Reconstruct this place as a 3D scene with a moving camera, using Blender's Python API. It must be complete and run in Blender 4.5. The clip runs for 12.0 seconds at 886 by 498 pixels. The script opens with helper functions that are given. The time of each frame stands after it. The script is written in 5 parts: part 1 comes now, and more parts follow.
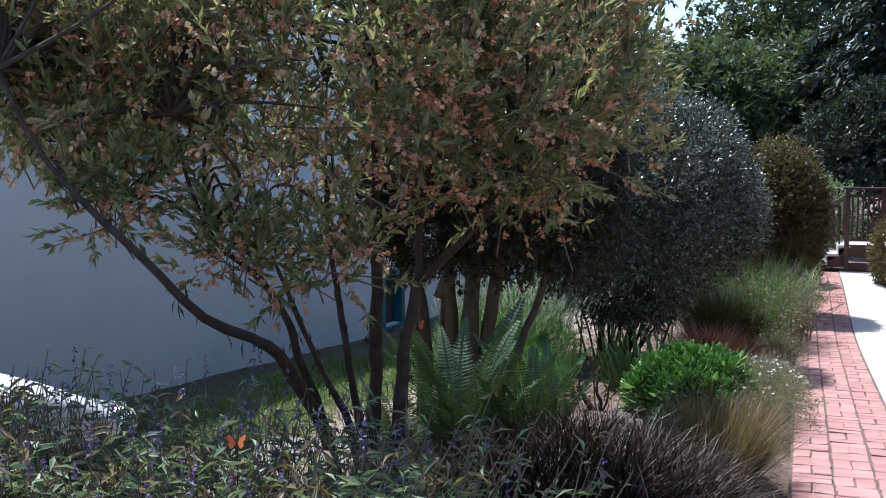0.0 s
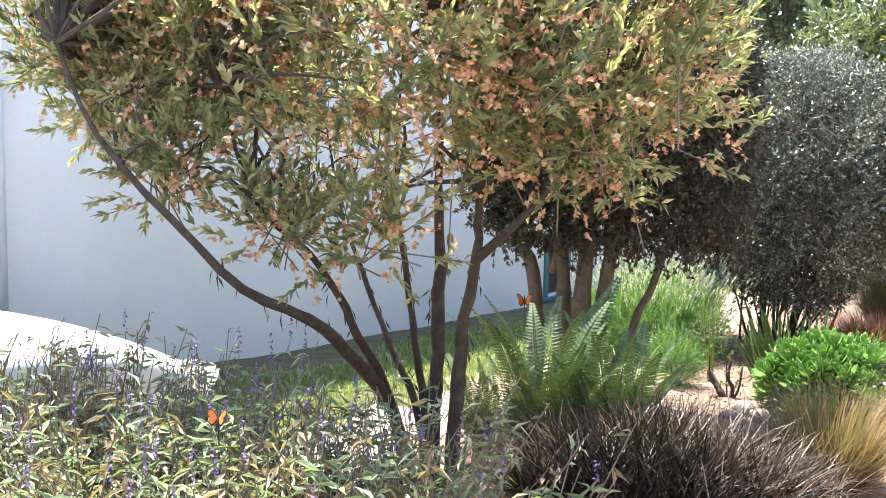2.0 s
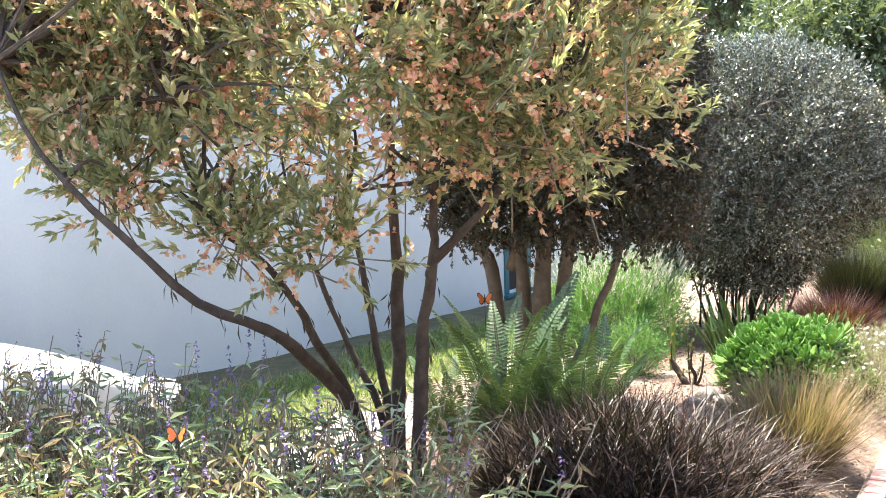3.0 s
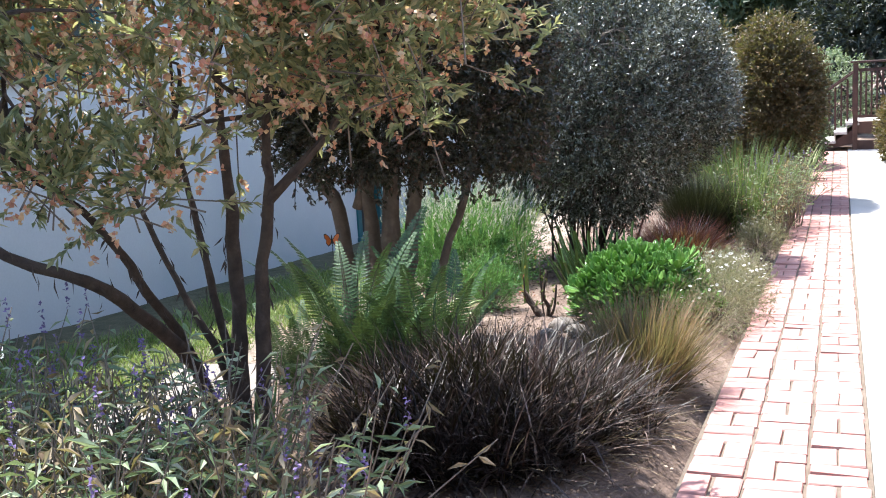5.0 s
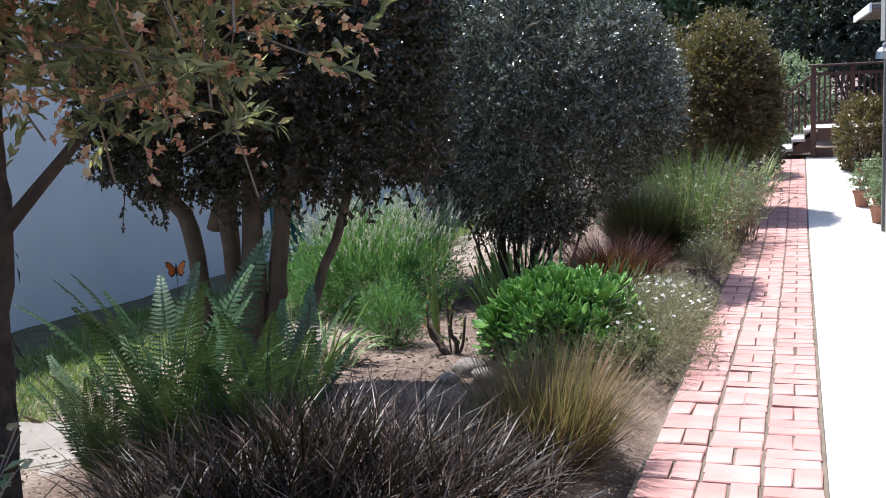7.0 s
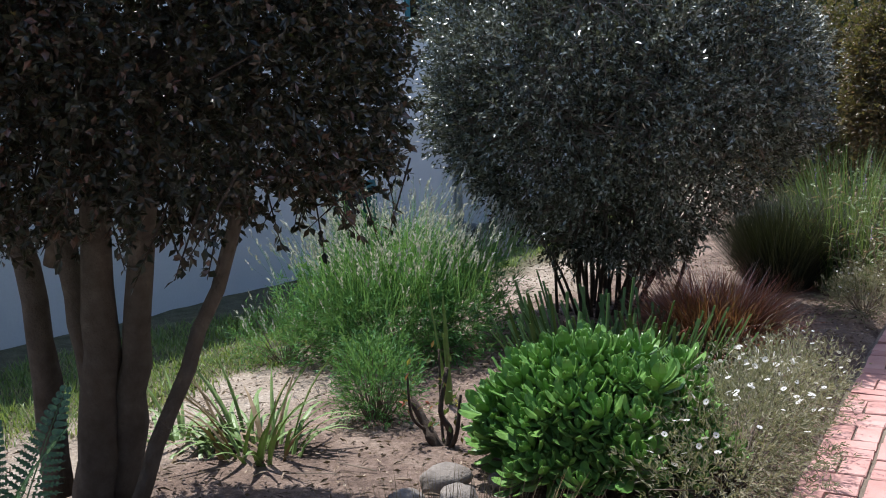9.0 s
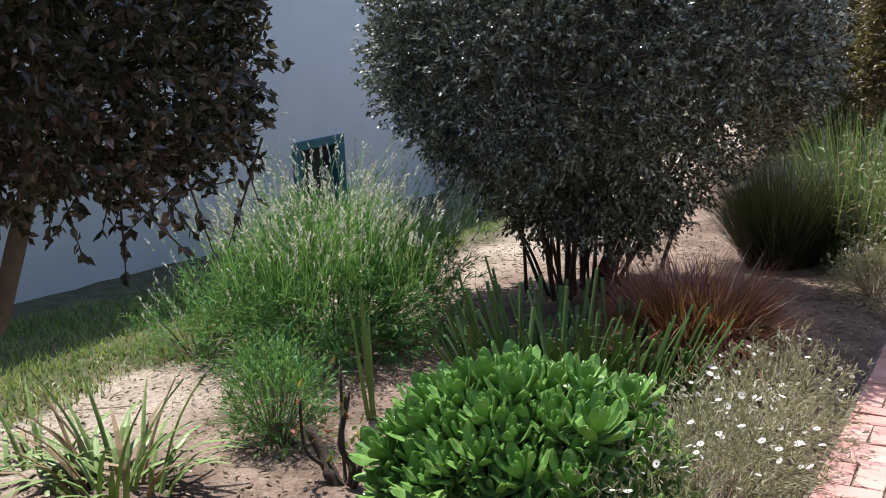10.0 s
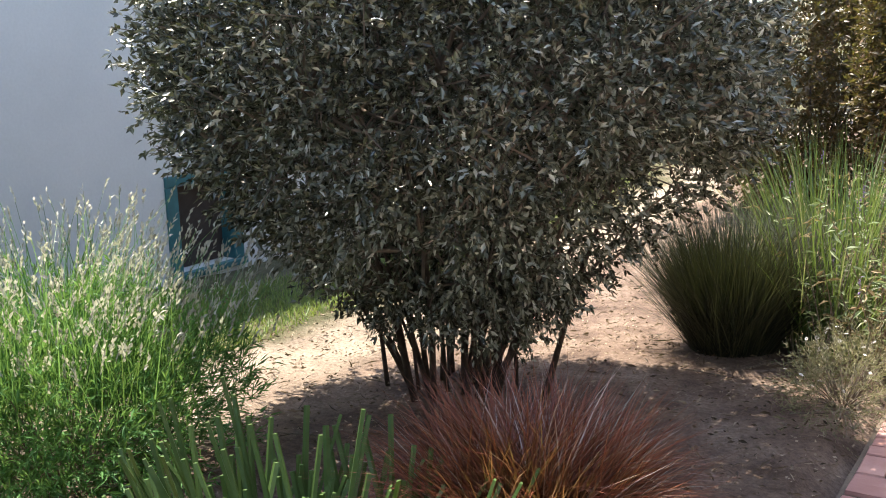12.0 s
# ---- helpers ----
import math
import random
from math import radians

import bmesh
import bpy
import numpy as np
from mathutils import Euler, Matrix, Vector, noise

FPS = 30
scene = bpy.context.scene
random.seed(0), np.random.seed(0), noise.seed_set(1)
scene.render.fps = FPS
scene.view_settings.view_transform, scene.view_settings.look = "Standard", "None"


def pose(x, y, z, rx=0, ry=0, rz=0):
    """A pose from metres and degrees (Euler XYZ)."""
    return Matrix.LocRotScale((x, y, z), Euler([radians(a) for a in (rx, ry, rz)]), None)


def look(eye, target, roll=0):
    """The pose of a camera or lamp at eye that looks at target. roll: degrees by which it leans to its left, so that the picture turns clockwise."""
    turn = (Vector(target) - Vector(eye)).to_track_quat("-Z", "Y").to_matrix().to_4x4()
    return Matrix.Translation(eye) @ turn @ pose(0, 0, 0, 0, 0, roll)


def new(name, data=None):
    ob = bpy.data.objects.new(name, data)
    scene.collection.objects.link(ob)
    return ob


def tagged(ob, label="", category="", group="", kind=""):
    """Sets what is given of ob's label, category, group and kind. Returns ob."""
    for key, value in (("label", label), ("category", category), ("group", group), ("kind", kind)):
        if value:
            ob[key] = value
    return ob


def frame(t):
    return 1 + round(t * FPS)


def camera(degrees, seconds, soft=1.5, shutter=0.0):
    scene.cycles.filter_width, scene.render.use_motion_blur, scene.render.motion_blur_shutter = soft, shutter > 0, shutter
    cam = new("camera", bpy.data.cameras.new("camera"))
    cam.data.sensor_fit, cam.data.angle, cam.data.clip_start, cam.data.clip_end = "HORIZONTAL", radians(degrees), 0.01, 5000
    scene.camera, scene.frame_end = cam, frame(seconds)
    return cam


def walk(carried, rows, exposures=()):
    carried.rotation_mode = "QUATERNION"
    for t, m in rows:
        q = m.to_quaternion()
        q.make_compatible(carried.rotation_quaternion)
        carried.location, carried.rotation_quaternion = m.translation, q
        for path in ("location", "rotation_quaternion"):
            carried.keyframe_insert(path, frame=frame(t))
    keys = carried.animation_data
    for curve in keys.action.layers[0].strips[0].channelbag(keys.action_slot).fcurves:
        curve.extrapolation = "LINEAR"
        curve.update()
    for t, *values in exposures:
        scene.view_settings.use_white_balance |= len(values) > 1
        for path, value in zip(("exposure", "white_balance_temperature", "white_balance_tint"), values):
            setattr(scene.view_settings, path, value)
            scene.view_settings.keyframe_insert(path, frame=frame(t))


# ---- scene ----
cam = camera(45.9, 12.0, soft=1.0)
PATH = [
    (0, (-0.192, 0.123, 1.598), (-0.843, 2.009, 1.454), 0.3),
    (0.5, (0.073, 0.243, 1.626), (-0.894, 1.976, 1.379), -3.3),
    (1, (0.265, 0.387, 1.605), (-0.784, 2.077, 1.393), 3.7),
    (1.5, (0.339, 0.465, 1.652), (-0.694, 2.166, 1.447), 1.9),
    (2, (0.320, 0.509, 1.646), (-0.701, 2.215, 1.428), 1.0),
    (2.5, (0.309, 0.544, 1.643), (-0.752, 2.226, 1.431), 0.3),
    (3, (0.327, 0.533, 1.649), (-0.629, 2.276, 1.432), -1.6),
    (3.5, (0.321, 0.604, 1.635), (-0.430, 2.435, 1.349), -1.8),
    (3.7, (0.320, 0.616, 1.629), (-0.380, 2.466, 1.334), -2.4),
    (5.3, (0.284, 0.829, 1.575), (-0.426, 2.668, 1.240), -3.2),
    (5.5, (0.248, 0.927, 1.567), (-0.452, 2.776, 1.266), -2.5),
    (6, (0.269, 1.157, 1.553), (-0.328, 3.037, 1.222), -5.2),
    (6.5, (0.303, 1.474, 1.498), (-0.393, 3.322, 1.186), -1.6),
    (7, (0.319, 1.870, 1.496), (-0.325, 3.736, 1.172), -2.9),
    (7.5, (0.302, 2.272, 1.492), (-0.352, 4.123, 1.112), -4.0),
    (7.6, (0.340, 2.338, 1.502), (-0.366, 4.180, 1.168), -3.6),
    (7.7, (0.329, 2.453, 1.452), (-0.427, 4.281, 1.161), -2.3),
    (9.3, (0.372, 4.140, 1.381), (-0.622, 5.839, 1.028), -1.4),
    (9.5, (0.338, 4.332, 1.378), (-0.685, 6.009, 1.004), -0.3),
    (10, (0.278, 4.750, 1.392), (-0.679, 6.452, 0.958), -2.1),
    (10.5, (0.283, 5.198, 1.342), (-0.757, 6.857, 0.931), -0.8),
    (11, (0.241, 5.642, 1.337), (-0.791, 7.327, 1.028), 0.3),
    (11.5, (0.269, 6.081, 1.338), (-0.724, 7.786, 1.013), 0.4),
    (12, (0.336, 6.493, 1.331), (-0.680, 8.168, 0.928), -1.7),
]
walk(cam, [(t, look(e, a, r)) for t, e, a, r in PATH],
     exposures=[(0.0, 0.85, 5700, 10), (0.5, 1.35, 6100, 10), (1.0, 2.1, 6600, 10), (1.5, 2.55, 7000, 10), (2.5, 2.85, 7000, 10), (3.7, 2.75, 6700, 10),
                (5.3, 1.85, 6000, 10), (6.0, 1.55, 5900, 10), (7.5, 1.3, 5900, 10), (9.3, 1.05, 6100, 10), (10.5, 1.65, 6700, 10), (12.0, 2.05, 7200, 10)])

# ---- world, sun ----
SUN_EL, SUN_X, SUN_Y = 67.0, -0.85, 0.53
world = bpy.data.worlds.new("world")
scene.world = world
world.use_nodes = True
wn = world.node_tree.nodes
wl = world.node_tree.links
wn.clear()
sky = wn.new("ShaderNodeTexSky")
sky.sky_type = "NISHITA"
sky.sun_disc = False
sky.sun_elevation = radians(SUN_EL)
sky.sun_rotation = math.atan2(SUN_X, SUN_Y)
bg = wn.new("ShaderNodeBackground")
bg.inputs["Strength"].default_value = 0.15
wo = wn.new("ShaderNodeOutputWorld")
wl.new(sky.outputs[0], bg.inputs[0])
wl.new(bg.outputs[0], wo.inputs[0])
sun_data = bpy.data.lights.new("sun", "SUN")
sun_data.energy = 4.0
sun_data.angle = radians(0.53)
sun_data.color = (1.0, 0.95, 0.87)
sun = new("sun", sun_data)
ce = math.cos(radians(SUN_EL))
sun.matrix_world = look((SUN_X * ce * 50, SUN_Y * ce * 50, math.sin(radians(SUN_EL)) * 50), (0, 0, 0))


# ---- materials ----
def nodes_of(name):
    m = bpy.data.materials.new(name)
    m.use_nodes = True
    nt = m.node_tree
    nt.nodes.clear()
    out = nt.nodes.new("ShaderNodeOutputMaterial")
    return m, nt, out


def ramp(nt, fac, stops):
    r = nt.nodes.new("ShaderNodeValToRGB")
    cr = r.color_ramp
    while len(cr.elements) < len(stops):
        cr.elements.new(0.5)
    for e, (p, c) in zip(cr.elements, stops):
        e.position = p
        e.color = (*c, 1)
    nt.links.new(fac, r.inputs[0])
    return r.outputs[0]


def noise_tex(nt, scale, detail=4.0, rough=0.55, coord="Object"):
    tc = nt.nodes.new("ShaderNodeTexCoord")
    n = nt.nodes.new("ShaderNodeTexNoise")
    n.inputs["Scale"].default_value = scale
    n.inputs["Detail"].default_value = detail
    n.inputs["Roughness"].default_value = rough
    nt.links.new(tc.outputs[coord], n.inputs["Vector"])
    return n.outputs["Fac"]


def mixc(nt, fac, a, b, blend="MIX"):
    m = nt.nodes.new("ShaderNodeMix")
    m.data_type = "RGBA"
    m.blend_type = blend
    if hasattr(fac, "links"):
        nt.links.new(fac, m.inputs[0])
    else:
        m.inputs[0].default_value = fac
    for sock, v in ((m.inputs[6], a), (m.inputs[7], b)):
        if hasattr(v, "links"):
            nt.links.new(v, sock)
        else:
            sock.default_value = (*v, 1)
    return m.outputs[2]


def principled(nt, col, rough=0.6, metal=0.0, spec=0.5):
    p = nt.nodes.new("ShaderNodeBsdfPrincipled")
    if hasattr(col, "links"):
        nt.links.new(col, p.inputs["Base Color"])
    else:
        p.inputs["Base Color"].default_value = (*col, 1)
    p.inputs["Roughness"].default_value = rough
    p.inputs["Metallic"].default_value = metal
    p.inputs["Specular IOR Level"].default_value = spec
    return p


def bump(nt, p, height, strength=0.3, dist=0.01):
    b = nt.nodes.new("ShaderNodeBump")
    b.inputs["Strength"].default_value = strength
    b.inputs["Distance"].default_value = dist
    nt.links.new(height, b.inputs["Height"])
    nt.links.new(b.outputs[0], p.inputs["Normal"])


def leaf_mat(name, stops, rough=0.45, trans=0.3, spec=0.5):
    """Leaves: colour from leaf to leaf, drifting over the plant, part of the light passing through."""
    m, nt, out = nodes_of(name)
    g = nt.nodes.new("ShaderNodeNewGeometry")
    big = noise_tex(nt, 2.2, 2.0)
    ad = nt.nodes.new("ShaderNodeMath")
    ad.operation = "MULTIPLY_ADD"
    nt.links.new(big, ad.inputs[0])
    ad.inputs[1].default_value = 0.9
    ad.inputs[2].default_value = -0.45
    su = nt.nodes.new("ShaderNodeMath")
    su.operation = "ADD"
    su.use_clamp = True
    nt.links.new(g.outputs["Random Per Island"], su.inputs[0])
    nt.links.new(ad.outputs[0], su.inputs[1])
    col = ramp(nt, su.outputs[0], stops)
    col = mixc(nt, noise_tex(nt, 60.0, 2.0), col, mixc(nt, 0.35, col, (0.02, 0.02, 0.01)))
    p = principled(nt, col, rough, 0, spec)
    t = nt.nodes.new("ShaderNodeBsdfTranslucent")
    nt.links.new(mixc(nt, 0.35, col, (0.25, 0.3, 0.04), "MIX"), t.inputs[0])
    mx = nt.nodes.new("ShaderNodeMixShader")
    mx.inputs[0].default_value = trans
    nt.links.new(p.outputs[0], mx.inputs[1])
    nt.links.new(t.outputs[0], mx.inputs[2])
    nt.links.new(mx.outputs[0], out.inputs[0])
    return m


def surf_mat(name, stops, scale=6.0, fine=80.0, rough=0.7, bstr=0.3, bdist=0.005, metal=0.0, spec=0.4, coord="Object", obj_random=0.0):
    """A solid surface: coarse colour drift, fine grain and relief."""
    m, nt, out = nodes_of(name)
    fac = noise_tex(nt, scale, 5.0, 0.6, coord)
    if obj_random:
        oi = nt.nodes.new("ShaderNodeObjectInfo")
        ma = nt.nodes.new("ShaderNodeMath")
        ma.operation = "MULTIPLY_ADD"
        nt.links.new(oi.outputs["Random"], ma.inputs[0])
        ma.inputs[1].default_value = obj_random
        ma.inputs[2].default_value = -obj_random / 2
        ad = nt.nodes.new("ShaderNodeMath")
        ad.use_clamp = True
        nt.links.new(fac, ad.inputs[0])
        nt.links.new(ma.outputs[0], ad.inputs[1])
        fac = ad.outputs[0]
    col = ramp(nt, fac, stops)
    f = noise_tex(nt, fine, 4.0, 0.65, coord)
    col = mixc(nt, f, mixc(nt, 0.18, col, (0.02, 0.015, 0.01)), col)
    p = principled(nt, col, rough, metal, spec)
    bump(nt, p, f, bstr, bdist)
    nt.links.new(p.outputs[0], out.inputs[0])
    return m


def glass_mat(name):
    m, nt, out = nodes_of(name)
    p = principled(nt, (0.8, 0.85, 0.85), 0.03)
    p.inputs["Transmission Weight"].default_value = 1.0
    nt.links.new(p.outputs[0], out.inputs[0])
    return m


STUCCO = surf_mat("stucco", [(0.3, (0.58, 0.59, 0.58)), (0.7, (0.66, 0.66, 0.645))], 1.3, 55, 0.9, 0.25, 0.004)
ROOFING = surf_mat("roofing", [(0.3, (0.12, 0.11, 0.10)), (0.7, (0.2, 0.18, 0.17))], 3, 40, 0.9)
TEAL = surf_mat("teal_paint", [(0.3, (0.015, 0.10, 0.115)), (0.7, (0.03, 0.15, 0.165))], 9, 90, 0.5)
SCREEN = surf_mat("brown_screen", [(0.3, (0.03, 0.022, 0.018)), (0.7, (0.055, 0.04, 0.033))], 12, 300, 0.8)
PIPE = surf_mat("pipe_paint", [(0.3, (0.42, 0.45, 0.47)), (0.7, (0.52, 0.55, 0.56))], 6, 60, 0.6)
CONCRETE = surf_mat("concrete", [(0.25, (0.46, 0.43, 0.38)), (0.5, (0.55, 0.52, 0.47)), (0.8, (0.62, 0.59, 0.54))], 0.9, 60, 0.85, 0.25, 0.003)
BRICK = surf_mat("brick", [(0.15, (0.34, 0.165, 0.145)), (0.45, (0.42, 0.225, 0.2)), (0.7, (0.48, 0.28, 0.25)), (0.95, (0.54, 0.36, 0.33))], 5, 90, 0.85, 0.4, 0.004, obj_random=0.28)
SLABSTONE = surf_mat("slab_stone", [(0.3, (0.17, 0.15, 0.13)), (0.7, (0.27, 0.24, 0.21))], 5, 70, 0.9, 0.4, 0.004)
MORTAR = surf_mat("joint_sand", [(0.3, (0.10, 0.075, 0.055)), (0.7, (0.19, 0.15, 0.115))], 8, 120, 0.95, 0.5, 0.006)
GLASS = glass_mat("glass")
BARK_DARK = surf_mat("bark_dark", [(0.25, (0.035, 0.024, 0.018)), (0.6, (0.085, 0.06, 0.045)), (0.85, (0.15, 0.12, 0.1))], 22, 130, 0.9, 0.9, 0.01)
BARK_TAN = surf_mat("bark_tan", [(0.25, (0.08, 0.06, 0.046)), (0.6, (0.155, 0.12, 0.095)), (0.85, (0.25, 0.2, 0.16))], 14, 110, 0.9, 0.8, 0.008)
TWIG = surf_mat("twig", [(0.3, (0.11, 0.085, 0.065)), (0.7, (0.22, 0.18, 0.14))], 20, 120, 0.9)
REDWOOD = surf_mat("redwood_stain", [(0.3, (0.055, 0.026, 0.018)), (0.7, (0.11, 0.052, 0.036))], 5, 60, 0.6)
# pale tone stands in for sunlight on the redwood steps and deck boards
TREAD = surf_mat("sunlit_tread", [(0.3, (0.5, 0.46, 0.42)), (0.7, (0.62, 0.58, 0.53))], 5, 60, 0.7)
GREYPAINT = surf_mat("grey_paint", [(0.3, (0.25, 0.24, 0.215)), (0.7, (0.31, 0.30, 0.27))], 4, 50, 0.6)
DARKTRIM = surf_mat("dark_trim", [(0.3, (0.10, 0.10, 0.095)), (0.7, (0.15, 0.15, 0.14))], 4, 50, 0.6)
WHITEPAINT = surf_mat("white_paint", [(0.3, (0.70, 0.70, 0.68)), (0.7, (0.8, 0.8, 0.78))], 4, 50, 0.5)
STEEL = surf_mat("steel", [(0.3, (0.5, 0.5, 0.5)), (0.7, (0.65, 0.65, 0.65))], 8, 90, 0.3, metal=1.0)
ROCK = surf_mat("rock", [(0.3, (0.14, 0.12, 0.105)), (0.7, (0.27, 0.235, 0.205))], 14, 90, 0.9, 0.7, 0.01)
CARPAINT = surf_mat("white_car_paint", [(0.3, (0.80, 0.80, 0.80)), (0.7, (0.83, 0.83, 0.83))], 2, 30, 0.22, 0.0)
RUBBER = surf_mat("rubber", [(0.3, (0.015, 0.015, 0.015)), (0.7, (0.03, 0.03, 0.03))], 8, 60, 0.8)
TERRACOTTA = surf_mat("terracotta", [(0.3, (0.30, 0.13, 0.08)), (0.7, (0.42, 0.2, 0.13))], 8, 70, 0.8)
WING = surf_mat("orange_wing", [(0.3, (0.55, 0.11, 0.02)), (0.7, (0.72, 0.2, 0.03))], 30, 90, 0.5)
BLACK = surf_mat("black_enamel", [(0.3, (0.012, 0.010, 0.010)), (0.7, (0.03, 0.025, 0.02))], 20, 90, 0.5)
LITTER = leaf_mat("dry_litter", [(0.0, (0.05, 0.03, 0.02)), (0.4, (0.15, 0.10, 0.07)), (0.75, (0.28, 0.2, 0.14)), (1.0, (0.5, 0.4, 0.3))], 0.8, 0.1)

L_HOP = leaf_mat("hopbush_leaf", [(0.0, (0.14, 0.17, 0.09)), (0.35, (0.26, 0.29, 0.15)), (0.7, (0.43, 0.41, 0.2)), (1.0, (0.62, 0.5, 0.27))], 0.38, 0.5)
L_CAPS = leaf_mat("papery_capsule", [(0.0, (0.58, 0.22, 0.14)), (0.35, (0.74, 0.36, 0.25)), (0.7, (0.8, 0.5, 0.26)), (1.0, (0.82, 0.66, 0.46))], 0.55, 0.32)
L_HEDGE = leaf_mat("hedge_leaf", [(0.0, (0.022, 0.024, 0.016)), (0.5, (0.045, 0.043, 0.028)), (0.85, (0.085, 0.06, 0.044)), (1.0, (0.16, 0.075, 0.055))], 0.32, 0.12)
L_GUAVA = leaf_mat("grey_green_leaf", [(0.0, (0.04, 0.042, 0.03)), (0.4, (0.085, 0.09, 0.064)), (0.8, (0.2, 0.215, 0.16)), (1.0, (0.52, 0.54, 0.47))], 0.27, 0.06, 0.8)
L_BROWN = leaf_mat("bronze_leaf", [(0.0, (0.06, 0.045, 0.02)), (0.5, (0.12, 0.085, 0.035)), (1.0, (0.2, 0.11, 0.05))], 0.4, 0.25)
L_FERN = leaf_mat("fern_leaf", [(0.0, (0.022, 0.06, 0.024)), (0.5, (0.045, 0.105, 0.038)), (1.0, (0.1, 0.19, 0.065))], 0.5, 0.12)
L_SUCC = leaf_mat("succulent_leaf", [(0.0, (0.12, 0.27, 0.06)), (0.5, (0.2, 0.4, 0.1)), (1.0, (0.23, 0.42, 0.1))], 0.35, 0.3)
L_LAV = leaf_mat("lavender_leaf", [(0.0, (0.045, 0.15, 0.045)), (0.5, (0.085, 0.26, 0.07)), (1.0, (0.16, 0.38, 0.12))], 0.5, 0.4)
L_SPIKE = leaf_mat("pale_spike", [(0.0, (0.34, 0.33, 0.33)), (0.5, (0.5, 0.49, 0.45)), (1.0, (0.66, 0.66, 0.6))], 0.7, 0.4)
L_BURG = leaf_mat("burgundy_blade", [(0.0, (0.011, 0.006, 0.006)), (0.5, (0.024, 0.012, 0.011)), (0.94, (0.045, 0.022, 0.018)), (1.0, (0.32, 0.23, 0.19))], 0.45, 0.03, 0.25)
L_RED = leaf_mat("red_blade", [(0.0, (0.12, 0.03, 0.024)), (0.5, (0.28, 0.07, 0.045)), (0.85, (0.38, 0.13, 0.075)), (1.0, (0.6, 0.48, 0.43))], 0.4, 0.22)
L_TAN = leaf_mat("tan_blade", [(0.0, (0.10, 0.08, 0.04)), (0.5, (0.2, 0.145, 0.08)), (1.0, (0.33, 0.19, 0.11))], 0.5, 0.3)
L_RUSH = leaf_mat("rush_blade", [(0.0, (0.010, 0.014, 0.009)), (0.7, (0.026, 0.034, 0.019)), (1.0, (0.11, 0.12, 0.06))], 0.6, 0.05)
L_IRIS = leaf_mat("strap_leaf", [(0.0, (0.04, 0.085, 0.03)), (0.5, (0.075, 0.15, 0.045)), (0.85, (0.13, 0.22, 0.06)), (1.0, (0.34, 0.31, 0.2))], 0.38, 0.35)
L_LILY = leaf_mat("daylily_leaf", [(0.0, (0.13, 0.23, 0.06)), (0.6, (0.25, 0.37, 0.12)), (1.0, (0.44, 0.5, 0.26))], 0.45, 0.35)
L_DAISY = leaf_mat("grey_foliage", [(0.0, (0.13, 0.13, 0.08)), (0.5, (0.24, 0.235, 0.145)), (1.0, (0.4, 0.36, 0.25))], 0.6, 0.35)
PETAL = leaf_mat("white_petal", [(0.0, (0.7, 0.66, 0.62)), (1.0, (0.8, 0.8, 0.78))], 0.6, 0.3)
L_SAGE = leaf_mat("sage_leaf", [(0.0, (0.13, 0.19, 0.095)), (0.45, (0.24, 0.33, 0.17)), (0.8, (0.38, 0.45, 0.28)), (1.0, (0.54, 0.56, 0.43))], 0.45, 0.35)
L_DRY = leaf_mat("dry_leaf", [(0.0, (0.15, 0.095, 0.055)), (0.5, (0.33, 0.23, 0.13)), (1.0, (0.52, 0.42, 0.28))], 0.7, 0.35)
PURPLE = leaf_mat("purple_flower", [(0.0, (0.12, 0.07, 0.22)), (1.0, (0.27, 0.18, 0.42))], 0.6, 0.3)
REDFLOWER = leaf_mat("red_flower", [(0.0, (0.45, 0.03, 0.03)), (1.0, (0.6, 0.08, 0.07))], 0.5, 0.3)
L_GRASS = leaf_mat("lawn_blade", [(0.0, (0.09, 0.16, 0.04)), (0.5, (0.17, 0.26, 0.06)), (0.9, (0.26, 0.34, 0.09)), (1.0, (0.42, 0.38, 0.2))], 0.5, 0.4)
L_CONIFER = leaf_mat("conifer_needles", [(0.0, (0.010, 0.016, 0.013)), (0.6, (0.022, 0.032, 0.024)), (1.0, (0.05, 0.065, 0.045))], 0.6, 0.1)
L_FAR = leaf_mat("far_foliage", [(0.0, (0.035, 0.055, 0.03)), (0.5, (0.07, 0.105, 0.05)), (1.0, (0.13, 0.17, 0.09))], 0.5, 0.3)


